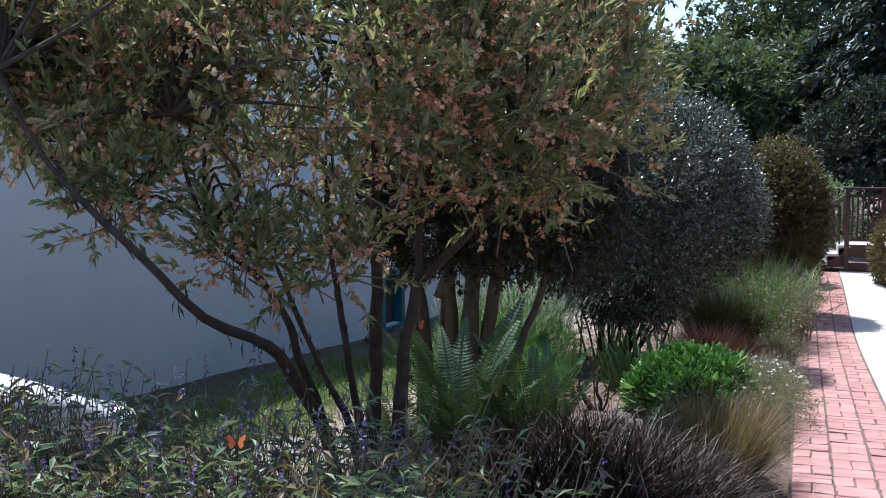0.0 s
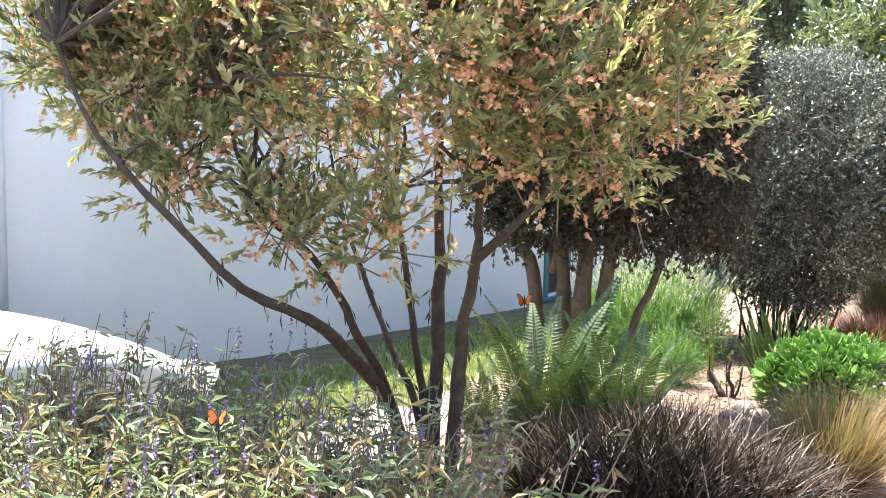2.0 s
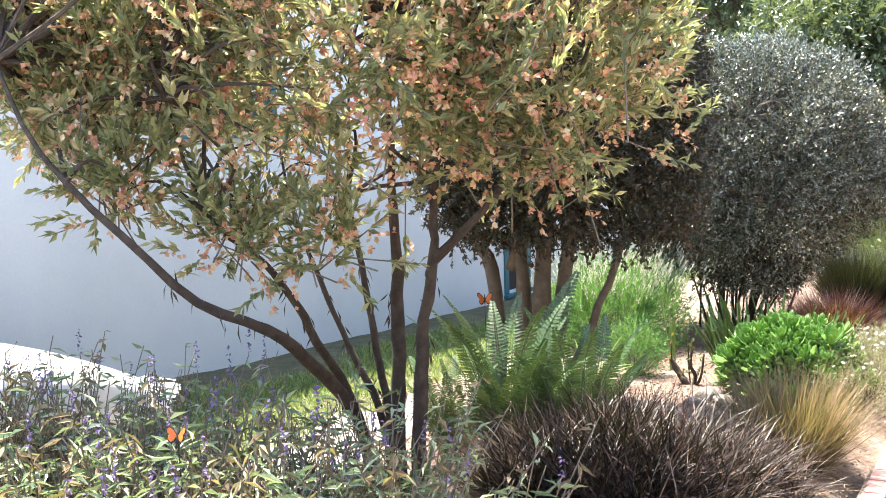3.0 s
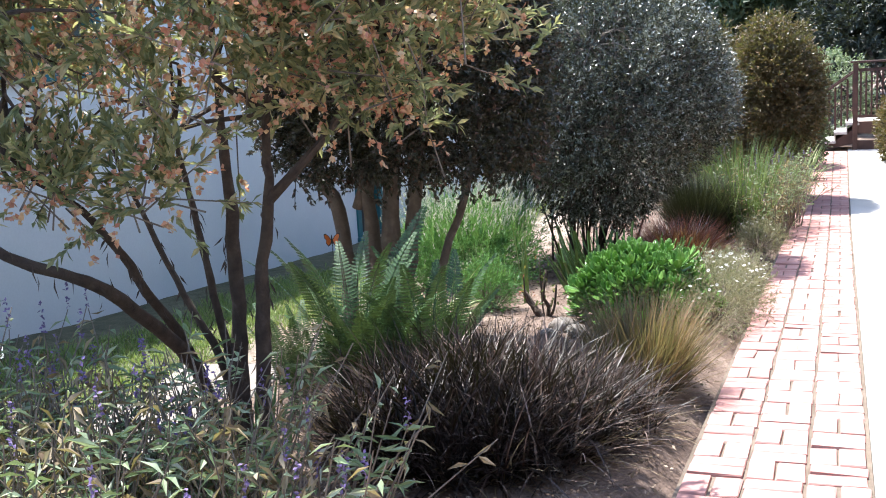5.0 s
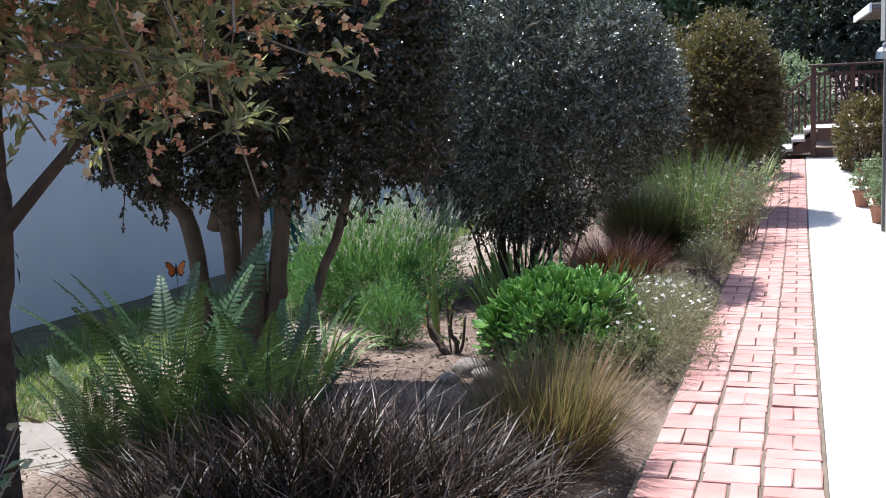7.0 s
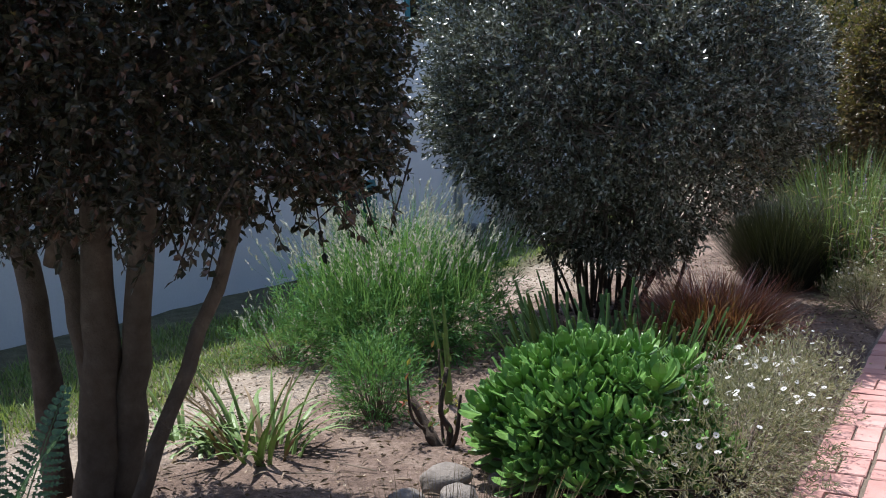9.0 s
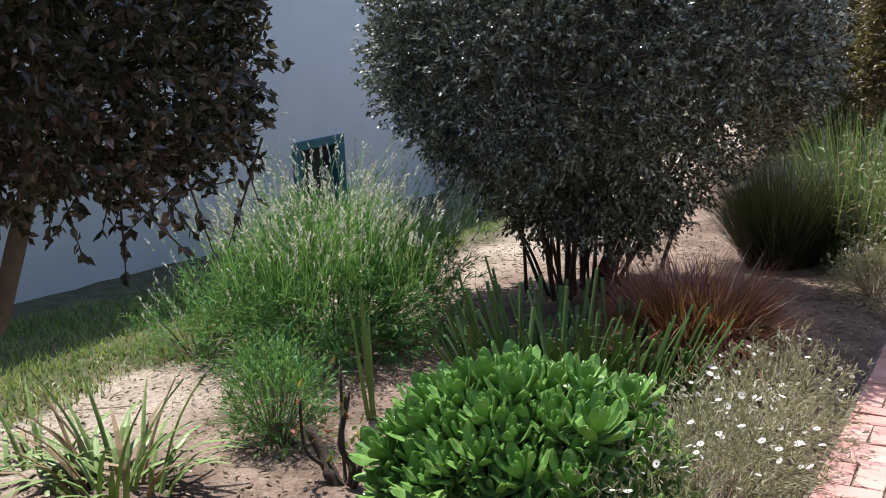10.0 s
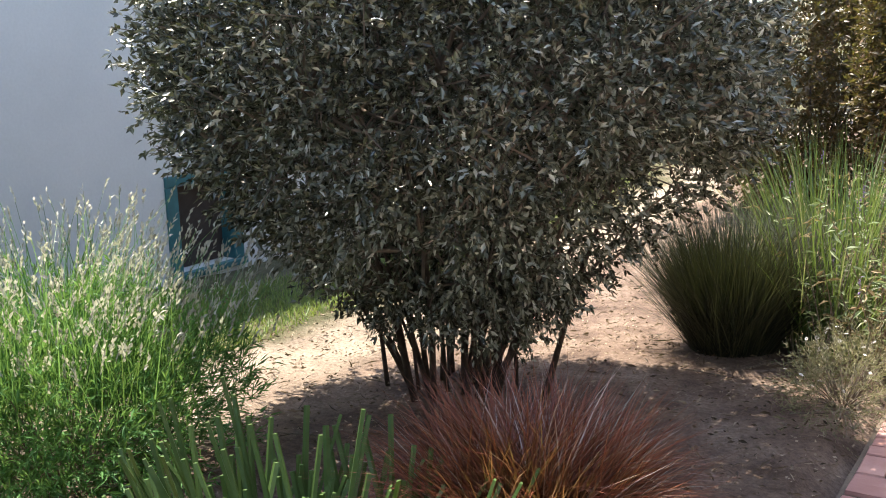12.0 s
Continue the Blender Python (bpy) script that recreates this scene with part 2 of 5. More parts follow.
def ground_mat():
    m, nt, out = nodes_of("soil")
    tc = nt.nodes.new("ShaderNodeTexCoord")
    sep = nt.nodes.new("ShaderNodeSeparateXYZ")
    nt.links.new(tc.outputs["Object"], sep.inputs[0])
    bed = ramp(nt, noise_tex(nt, 3.5, 6.0, 0.65), [(0.3, (0.11, 0.075, 0.06)), (0.5, (0.24, 0.17, 0.135)), (0.72, (0.39, 0.3, 0.24))])
    walkc = ramp(nt, noise_tex(nt, 2.0, 6.0, 0.6), [(0.3, (0.30, 0.24, 0.19)), (0.5, (0.42, 0.345, 0.275)), (0.72, (0.53, 0.45, 0.37))])
    # trodden strip along the lawn, with a wandering edge
    wob = nt.nodes.new("ShaderNodeMath")
    wob.operation = "MULTIPLY_ADD"
    nt.links.new(noise_tex(nt, 1.3, 3.0), wob.inputs[0])
    wob.inputs[1].default_value = 1.1
    nt.links.new(sep.outputs[0], wob.inputs[2])
    mr = nt.nodes.new("ShaderNodeMapRange")
    nt.links.new(wob.outputs[0], mr.inputs[0])
    mr.inputs[1].default_value = -1.75
    mr.inputs[2].default_value = -2.15
    col = mixc(nt, mr.outputs[0], bed, walkc)
    # turf under the lawn
    mr2 = nt.nodes.new("ShaderNodeMapRange")
    nt.links.new(wob.outputs[0], mr2.inputs[0])
    mr2.inputs[1].default_value = -2.5
    mr2.inputs[2].default_value = -2.75
    turf = ramp(nt, noise_tex(nt, 9.0, 5.0), [(0.3, (0.075, 0.08, 0.04)), (0.7, (0.16, 0.145, 0.085))])
    col = mixc(nt, mr2.outputs[0], col, turf)
    fine = noise_tex(nt, 55.0, 6.0, 0.7)
    crumb = ramp(nt, fine, [(0.4, (0, 0, 0)), (0.6, (1, 1, 1))])
    col = mixc(nt, crumb, mixc(nt, 0.4, col, (0.03, 0.02, 0.015)), col)
    p = principled(nt, col, 0.95, 0, 0.2)
    bump(nt, p, fine, 0.9, 0.03)
    nt.links.new(p.outputs[0], out.inputs[0])
    return m


SOIL = ground_mat()


# ---- mesh tools ----
class Buf:
    """Gathers vertices and faces for one mesh."""

    def __init__(self):
        self.v, self.f, self.n = [], [], 0

    def add(self, v, *faces):
        v = np.asarray(v, float).reshape(-1, 3)
        for f in faces:
            self.f.append(np.asarray(f, int) + self.n)
        self.v.append(v)
        self.n += len(v)

    def mesh(self, name, mat, smooth=False):
        me = bpy.data.meshes.new(name)
        v = np.concatenate(self.v)
        me.vertices.add(len(v))
        me.vertices.foreach_set("co", v.ravel())
        loops = np.concatenate([f.ravel() for f in self.f])
        tot = np.concatenate([np.full(len(f), f.shape[1]) for f in self.f])
        start = np.concatenate([[0], np.cumsum(tot)[:-1]])
        me.loops.add(len(loops))
        me.loops.foreach_set("vertex_index", loops)
        me.polygons.add(len(tot))
        me.polygons.foreach_set("loop_start", start)
        me.polygons.foreach_set("use_smooth", np.full(len(tot), smooth))
        me.materials.append(mat)
        me.update(calc_edges=True)
        me.validate()
        return me


def part(name, source, mat, parent=None, label="", smooth=False):
    """A Buf or bmesh as one mesh object, under a parent where given."""
    if isinstance(source, Buf):
        me = source.mesh(name, mat, smooth)
    elif isinstance(source, bmesh.types.BMesh):
        me = bpy.data.meshes.new(name)
        for f in source.faces:
            f.smooth = smooth
        source.to_mesh(me)
        source.free()
        me.materials.append(mat)
    else:
        me = source
    ob = new(name, me)
    if parent:
        ob.parent = parent
    if label:
        ob["label"] = label
    if name in STUFF:
        ob["kind"] = "stuff"
    return ob


STUFF = {"stems", "twigs", "branches", "seed_capsules", "flowers", "leaves", "dry_leaves", "flower_spikes", "flower_stalks", "blades", "dry_blades", "limbs", "foliage", "crown", "peeling_bark"}


def thing(name, at, label, category, group="", kind=""):
    ob = new(name)
    ob.location = at
    ob.empty_display_size = 0.1
    return tagged(ob, label, category, group, kind)


CUBE_F = [(0, 3, 2, 1), (4, 5, 6, 7), (0, 1, 5, 4), (1, 2, 6, 5), (2, 3, 7, 6), (3, 0, 4, 7)]


def box(buf, x0, x1, y0, y1, z0, z1):
    buf.add([(x0, y0, z0), (x1, y0, z0), (x1, y1, z0), (x0, y1, z0), (x0, y0, z1), (x1, y0, z1), (x1, y1, z1), (x0, y1, z1)], CUBE_F)


def bevel_box(x0, x1, y0, y1, z0, z1, b=0.006, seg=1):
    bm = bmesh.new()
    bmesh.ops.create_cube(bm, size=1)
    for v in bm.verts:
        v.co = Vector(((x0 + x1) / 2 + v.co.x * (x1 - x0), (y0 + y1) / 2 + v.co.y * (y1 - y0), (z0 + z1) / 2 + v.co.z * (z1 - z0)))
    bmesh.ops.bevel(bm, geom=bm.edges[:], offset=b, segments=seg, affect="EDGES")
    return bm


def unit(a):
    return a / np.maximum(np.linalg.norm(a, axis=-1, keepdims=True), 1e-9)


def tube(buf, pts, radii, sides=7, cap=True):
    pts = np.asarray(pts, float)
    n = len(pts)
    rr = np.atleast_1d(np.asarray(radii, float))
    radii = np.interp(np.linspace(0, 1, n), np.linspace(0, 1, len(rr)), rr)
    tan = unit(np.gradient(pts, axis=0))
    ref = np.array([0.31, 0.95, 0.05]) if abs(tan[0][2]) > 0.7 else np.array([0.0, 0.1, 1.0])
    a = unit(np.cross(tan, ref))
    b = np.cross(tan, a)
    ang = np.linspace(0, 2 * np.pi, sides, endpoint=False)
    ring = pts[:, None] + radii[:, None, None] * (np.cos(ang)[None, :, None] * a[:, None] + np.sin(ang)[None, :, None] * b[:, None])
    i = np.arange(n - 1)[:, None] * sides
    j = np.arange(sides)[None]
    k = (j + 1) % sides
    quads = np.stack([i + j, i + k, i + sides + k, i + sides + j], -1).reshape(-1, 4)
    fs = [quads]
    if cap:
        fs.append(np.array([np.arange(sides)[::-1]]))
        fs.append(np.array([(n - 1) * sides + np.arange(sides)]))
    buf.add(ring.reshape(-1, 3), *fs)


def smooth_path(pts, n=12):
    """A Catmull-Rom line through the points."""
    p = np.asarray(pts, float)
    p = np.vstack([2 * p[0] - p[1], p, 2 * p[-1] - p[-2]])
    out = []
    for i in range(1, len(p) - 2):
        for s in np.linspace(0, 1, max(2, n // (len(p) - 3)), endpoint=False):
            a, b, c, d = p[i - 1:i + 3]
            out.append(0.5 * (2 * b + (c - a) * s + (2 * a - 5 * b + 4 * c - d) * s * s + (3 * b - a - 3 * c + d) * s ** 3))
    out.append(p[-2])
    return np.array(out)


def leaves(buf, P, D, L, W, rng, fold=0.12, bend=0.12, wide=0.45, nrm=None):
    """Folded, pointed leaves: base P, axis D, length L, width W."""
    P = np.asarray(P, float)
    n = len(P)
    D = unit(np.asarray(D, float))
    up = rng.normal(size=(n, 3)) * 0.8 + np.array([0, 0, 0.9]) if nrm is None else np.asarray(nrm, float)
    S = unit(np.cross(D, up))
    N = np.cross(S, D)
    L = np.broadcast_to(L, (n,))[:, None]
    W = np.broadcast_to(W, (n,))[:, None]
    base = P
    r = P + D * L * wide + S * W / 2 + N * L * bend * 0.3
    l = P + D * L * wide - S * W / 2 + N * L * bend * 0.3
    mid = P + D * L * wide - N * W * fold
    tip = P + D * L - N * L * bend
    v = np.stack([base, r, tip, l, mid], 1).reshape(-1, 3)
    i = np.arange(n)[:, None] * 5
    buf.add(v, np.concatenate([i + [0, 1, 2, 4], i + [0, 4, 2, 3]]))


def blades(buf, P, az, lean, length, width, droop, rng, seg=4, cut=0.0):
    """Grass blades that rise, lean out to az and droop; cut: how blunt the tip stays."""
    P = np.asarray(P, float)
    n = len(P)
    s = np.linspace(0, 1, seg + 1)[None]
    az, lean, length, width, droop = [np.broadcast_to(q, (n,))[:, None] for q in (az, lean, length, width, droop)]
    th = lean + droop * s
    ds = length / seg
    dx = np.concatenate([np.zeros((n, 1)), np.cumsum(np.sin(th[:, 1:]) * ds, 1)], 1)
    dz = np.concatenate([np.zeros((n, 1)), np.cumsum(np.cos(th[:, 1:]) * ds, 1)], 1)
    c = np.stack([P[:, 0:1] + np.cos(az) * dx, P[:, 1:2] + np.sin(az) * dx, P[:, 2:3] + dz], -1)
    tw = az + np.pi / 2 + rng.normal(0, 0.5, (n, 1))
    side = np.stack([np.cos(tw), np.sin(tw), np.zeros_like(tw)], -1)
    w = (width / 2) * np.maximum(1 - s ** 2.2, cut)
    a = c + side * w[..., None]
    b = c - side * w[..., None]
    v = np.stack([a, b], 2).reshape(-1, 3)
    i = (np.arange(n)[:, None] * (seg + 1) + np.arange(seg)[None]).reshape(-1, 1) * 2
    buf.add(v, i + [0, 1, 3, 2])
    return c[:, -1]


def crown_points(rng, n, centre, radii, shell=(0.7, 1.02), power=2.0, rough=0.16, freq=2.2, zcut=-1.0):
    """Points near an uneven superellipsoid, with the way out at each."""
    d = unit(rng.normal(size=(n * 2, 3)))
    d = d[d[:, 2] > zcut][:n]
    k = (np.abs(d) ** power).sum(1) ** (-1 / power)
    bumpy = np.array([noise.noise(Vector(q * freq)) for q in d])
    r = k * (1 + rough * bumpy) * rng.uniform(*shell, len(d))
    return np.asarray(centre) + d * r[:, None] * np.asarray(radii), unit(d / np.asarray(radii))


def sprays(buf, P, D, rng, per, twig, L, W, up=0.2, spread=0.7, twig_buf=None):
    """Short twigs that start at P towards D, with leaves all along them."""
    n = len(P)
    T = unit(D + rng.normal(0, 0.45, (n, 3)) + np.array([0, 0, up]))
    s = rng.uniform(0.0, 1.0, (n, per))
    pos = (P[:, None] + T[:, None] * (s * twig)[..., None]).reshape(-1, 3)
    ld = (T[:, None] + rng.normal(0, spread, (n, per, 3))).reshape(-1, 3)
    m = len(pos)
    leaves(buf, pos, ld, L * rng.uniform(0.65, 1.25, m), W * rng.uniform(0.7, 1.25, m), rng)
    if twig_buf is not None:
        for p, t in zip(P[:: max(1, n // 500)], T[:: max(1, n // 500)]):
            tube(twig_buf, [p - t * twig * 1.2, p, p + t * twig], [0.004, 0.003, 0.0015], 3, False)


# ---- ground, lawn ----
def gz(x, y):
    """Height of the ground: the garden falls gently away from the start and rises again to the stairs."""
    t = np.clip((-0.3 - np.asarray(x, float)) / 4.2, 0, 1)
    fall = np.interp(np.asarray(y, float), [-6, 10.5, 12, 13, 14, 15, 16.5, 18, 20, 60, 200], [0.625, -0.2, -0.265, -0.29, -0.29, -0.25, -0.17, -0.11, -0.1, 0.0, 0.0])
    return fall - 0.05 * t * t * (3 - 2 * t)


def build_ground():
    def axis(a, b, step, lo, hi):
        core = np.arange(a, b + step / 2, step)
        out = [lo, lo / 3, lo / 10, a - 15, a - 5]
        return np.array(sorted(set([q for q in out if q < a] + list(np.round(core, 3)) + [b + 5, b + 15, hi / 10, hi / 3, hi])))
    xs = axis(-6, 4, 0.125, -1800, 1800)
    ys = axis(-4, 22, 0.2, -1800, 1800)
    X, Y = np.meshgrid(xs, ys, indexing="ij")
    Z = gz(X, Y) - 0.035
    nz = np.array([noise.noise((x * 1.7, y * 1.7, 0)) + 0.5 * noise.noise((x * 5, y * 5, 3)) for x, y in zip(X.ravel(), Y.ravel())]).reshape(X.shape)
    bed = (X > -4.9) & (X < -0.3) & (Y < 20) & (Y > -4)
    Z = Z + np.where(bed, 0.03 + 0.022 * nz, 0)
    Z = np.where((X > -0.3) & (X < 1.2) & (Y < 20), gz(X, Y) - 0.075, Z)
    b = Buf()
    ny = len(ys)
    i = (np.arange(len(xs) - 1)[:, None] * ny + np.arange(ny - 1)[None]).reshape(-1, 1)
    b.add(np.stack([X, Y, Z], -1).reshape(-1, 3), i + [0, ny, ny + 1, 1])
    return tagged(part("ground", b, SOIL, smooth=True), "pinkish tan garden soil with bark bits and bare trodden earth", "ground", kind="structure")


build_ground()


def build_lawn():
    rng = np.random.RandomState(3)
    n = 70000
    x = rng.uniform(-4.45, -2.75, n)
    y = rng.uniform(3.6, 17.0, n)
    edge = np.array([-2.92 - 0.45 * min(1.0, max(0.0, (q - 5.8) / 5.5)) + 0.2 * noise.noise((0, q * 0.7, 0)) + 0.16 * noise.noise((5, q * 3, 0)) for q in y])
    keep = (x < edge - rng.exponential(0.05, n)) & (x > -4.3 + 0.2 * np.sin(y * 2.1) - rng.exponential(0.06, n))
    x, y = x[keep], y[keep]
    b = Buf()
    m = len(x)
    blades(b, np.stack([x, y, gz(x, y) - 0.01], 1), rng.uniform(0, 6.28, m), rng.uniform(0.05, 0.5, m), rng.uniform(0.03, 0.085, m), rng.uniform(0.004, 0.009, m), rng.uniform(0.1, 0.9, m), rng, 2)
    tagged(part("lawn_grass", b, L_GRASS), "short green lawn grass with yellowing blades along the wall", "grass", kind="stuff")


build_lawn()


def build_litter():
    rng = np.random.RandomState(4)
    n = 17000
    x = rng.uniform(-3.4, -0.25, n)
    y = rng.uniform(3.2, 13.0, n)
    b = Buf()
    d = rng.normal(size=(n, 3)) * [1, 1, 0.15]
    leaves(b, np.stack([x, y, gz(x, y) + 0.012], 1), d, 0.012 + rng.exponential(0.014, n), rng.uniform(0.005, 0.014, n), rng)
    t = Buf()
    for _ in range(140):
        px, py = rng.uniform(-3.2, -0.3), rng.uniform(3.5, 12)
        a, l = rng.uniform(0, 6.28), rng.uniform(0.06, 0.22)
        z = gz(px, py) + 0.012
        tube(t, [(px, py, z), (px + math.cos(a) * l, py + math.sin(a) * l, z + 0.006)], [0.003, 0.002], 4)
    tagged(part("leaf_litter", b, LITTER), "dry brown fallen leaves and bark chips on the soil", "litter", kind="stuff")
    tagged(part("fallen_twigs", t, TWIG), "thin dry fallen twigs lying on the soil", "twigs", kind="stuff")


build_litter()

# ---- left building ----
WX = -4.89
WALL_H = 3.05


def wall_with_openings(buf, x0, x1, y0, y1, z0, z1, holes):
    ys = sorted({y0, y1, *[h[0] for h in holes], *[h[1] for h in holes]})
    zs = sorted({z0, z1, *[h[2] for h in holes], *[h[3] for h in holes]})
    for a, b in zip(ys, ys[1:]):
        for c, d in zip(zs, zs[1:]):
            if not any(h[0] <= a and b <= h[1] and h[2] <= c and d <= h[3] for h in holes):
                box(buf, x0, x1, a, b, c, d)


LOW_WIN = (11.53, 12.22, -0.24, 0.36)
UP_WIN_A = (6.0, 7.3, 1.72, 2.9)
UP_WIN_B = (11.15, 11.87, 1.84, 2.9)
UP_WIN_C = (12.98, 13.7, 1.86, 2.9)
b = Buf()
wall_with_openings(b, WX - 0.25, WX, -6, 20, -0.7, WALL_H, [LOW_WIN, UP_WIN_A, UP_WIN_B, UP_WIN_C])
tagged(part("wall_west", b, STUCCO), "pale white stucco house wall in shade", "wall", kind="structure")
# unseen walls, added to keep daylight out behind the window panes
b = Buf()
box(b, WX - 8, WX - 7.8, -6, 20, -0.7, WALL_H)
box(b, WX - 7.8, WX - 0.25, -6, -5.8, -0.3, WALL_H)
box(b, WX - 7.8, WX - 0.25, 19.8, 20, -0.3, WALL_H)
tagged(part("unseen_walls_west", b, STUCCO), "unseen plain walls added to keep the white house dark inside", "wall", kind="structure")
# unseen roof slab, added so that no daylight enters from above
b = Buf()
box(b, WX - 8.1, WX + 0.03, -6.1, 20.1, WALL_H, WALL_H + 0.15)
tagged(part("unseen_roof_west", b, ROOFING), "unseen flat slab added to keep the white house dark inside", "roof", kind="structure")


def window(name, hole, frame_mat, fw, inner, label, mullions=0, deep=0.10):
    y0, y1, z0, z1 = hole
    th = thing(name, (WX, (y0 + y1) / 2, z0), label, "window", kind="structure")
    off = Vector(th.location)

    def fr(nm, ya, yb, za, zb, xa=WX - deep, xb=WX + 0.02):
        bm = bevel_box(xa, xb, ya, yb, za, zb, 0.005)
        bmesh.ops.translate(bm, vec=-off, verts=bm.verts)
        part(nm, bm, frame_mat, th)
    fr("window_frame", y0 - 0.02, y0 + fw, z0, z1)
    fr("window_frame", y1 - fw, y1 + 0.02, z0, z1)
    fr("window_frame", y0 - 0.02, y1 + 0.02, z1 + 0.002, z1 + fw * 0.9)
    fr("window_sill", y0 - 0.03, y1 + 0.03, z0 - 0.05, z0 - 0.002, WX - deep, WX + 0.045)
    for i in range(mullions):
        yy = y0 + (y1 - y0) * (i + 1) / (mullions + 1)
        fr("mullion", yy - 0.02, yy + 0.02, z0 + 0.002, z1 - 0.002, WX - deep, WX - 0.02)
    bm = bevel_box(WX - deep - 0.012, WX - deep + 0.004, y0 + fw * 0.6, y1 - fw * 0.6, z0 + 0.004, z1 - 0.004, 0.001)
    bmesh.ops.translate(bm, vec=-off, verts=bm.verts)
    part("pane", bm, inner, th)
    return th


window("window_1", LOW_WIN, TEAL, 0.085, SCREEN, "low basement window with teal painted frame and dark brown screen")
window("window_2", UP_WIN_A, TEAL, 0.06, GLASS, "upper window with teal frame and dark glass", 1)
window("window_3", UP_WIN_B, TEAL, 0.06, GLASS, "narrow upper window with teal frame and dark glass")
window("window_4", UP_WIN_C, TEAL, 0.06, GLASS, "narrow upper window with teal frame and dark glass")


def downspout(y, z0, z1, foot):
    th = thing("downspout", (WX + 0.05, y, z0), "pale grey painted downspout fixed to the white wall", "downspout")
    b = Buf()
    tube(b, [(0, 0, 0), (0, 0, z1 - z0)], 0.038, 12)
    part("pipe", b, PIPE, th, smooth=True)
    for z in np.arange(0.5, z1 - z0, 1.4):
        part("bracket", bevel_box(-0.05, 0.045, -0.05, 0.05, z, z + 0.03, 0.004), PIPE, th)
    if foot:
        b = Buf()
        tube(b, smooth_path([(0, 0, 0.06), (0.0, 0, 0.0), (0.08, 0.0, -0.03), (0.22, 0.02, -0.05)], 9), 0.045, 12)
        part("shoe", b, DARKTRIM, th, "dark pipe shoe", smooth=True)
    return th


downspout(4.26, 0.0, WALL_H, False)
downspout(13.86, -0.22, WALL_H, True)

# ---- paths ----
def build_concrete():
    ys = [-4.0, -0.9, 2.0, 5.04, 8.86, 11.66, 14.6, 17.4, 20.3]
    th = thing("concrete_path", (0.8, 0, 0), "pale concrete garden path with straight control joints", "path", kind="structure")
    for a, c in zip(ys, ys[1:]):
        b = Buf()
        x0, x1 = 0.422, 1.45
        n = 6
        yy = np.linspace(a + 0.004, c - 0.004, n)
        z = gz(0, yy)
        top = np.stack([np.stack([np.full(n, x - 0.8), yy, z], 1) for x in (x0, x1)], 1).reshape(-1, 3)
        bot = top - [0, 0, 0.12]
        i = np.arange(n - 1)[:, None] * 2
        t = i + [0, 1, 3, 2]
        m = 2 * n
        b.add(np.vstack([top, bot]), t, i + [m, m + 2, m + 3, m + 1], i + [0, 2, m + 2, m], i + [1, m + 1, m + 3, 3],
              np.array([[0, m, m + 1, 1], [m - 2, m - 1, 2 * m - 1, 2 * m - 2]]))
        part("concrete_slab", b, CONCRETE, th)
    return th


build_concrete()


# ---- big plants ----
def local(pts, at):
    return np.asarray(pts, float) - np.asarray(at, float)


def limbs(rng, starts, targets, buf, r0, r1):
    """Limbs from stem tips to points in the crown, each with a sag and a wiggle."""
    for t in targets:
        s = starts[np.argmin(np.linalg.norm(starts - t, axis=1) + rng.uniform(0, 0.4, len(starts)))]
        mid = (s + t) / 2 + rng.normal(0, 0.06, 3) + np.array([0, 0, 0.05])
        tube(buf, smooth_path([s, mid, t], 6), np.linspace(r0, r1, 7), 5, False)


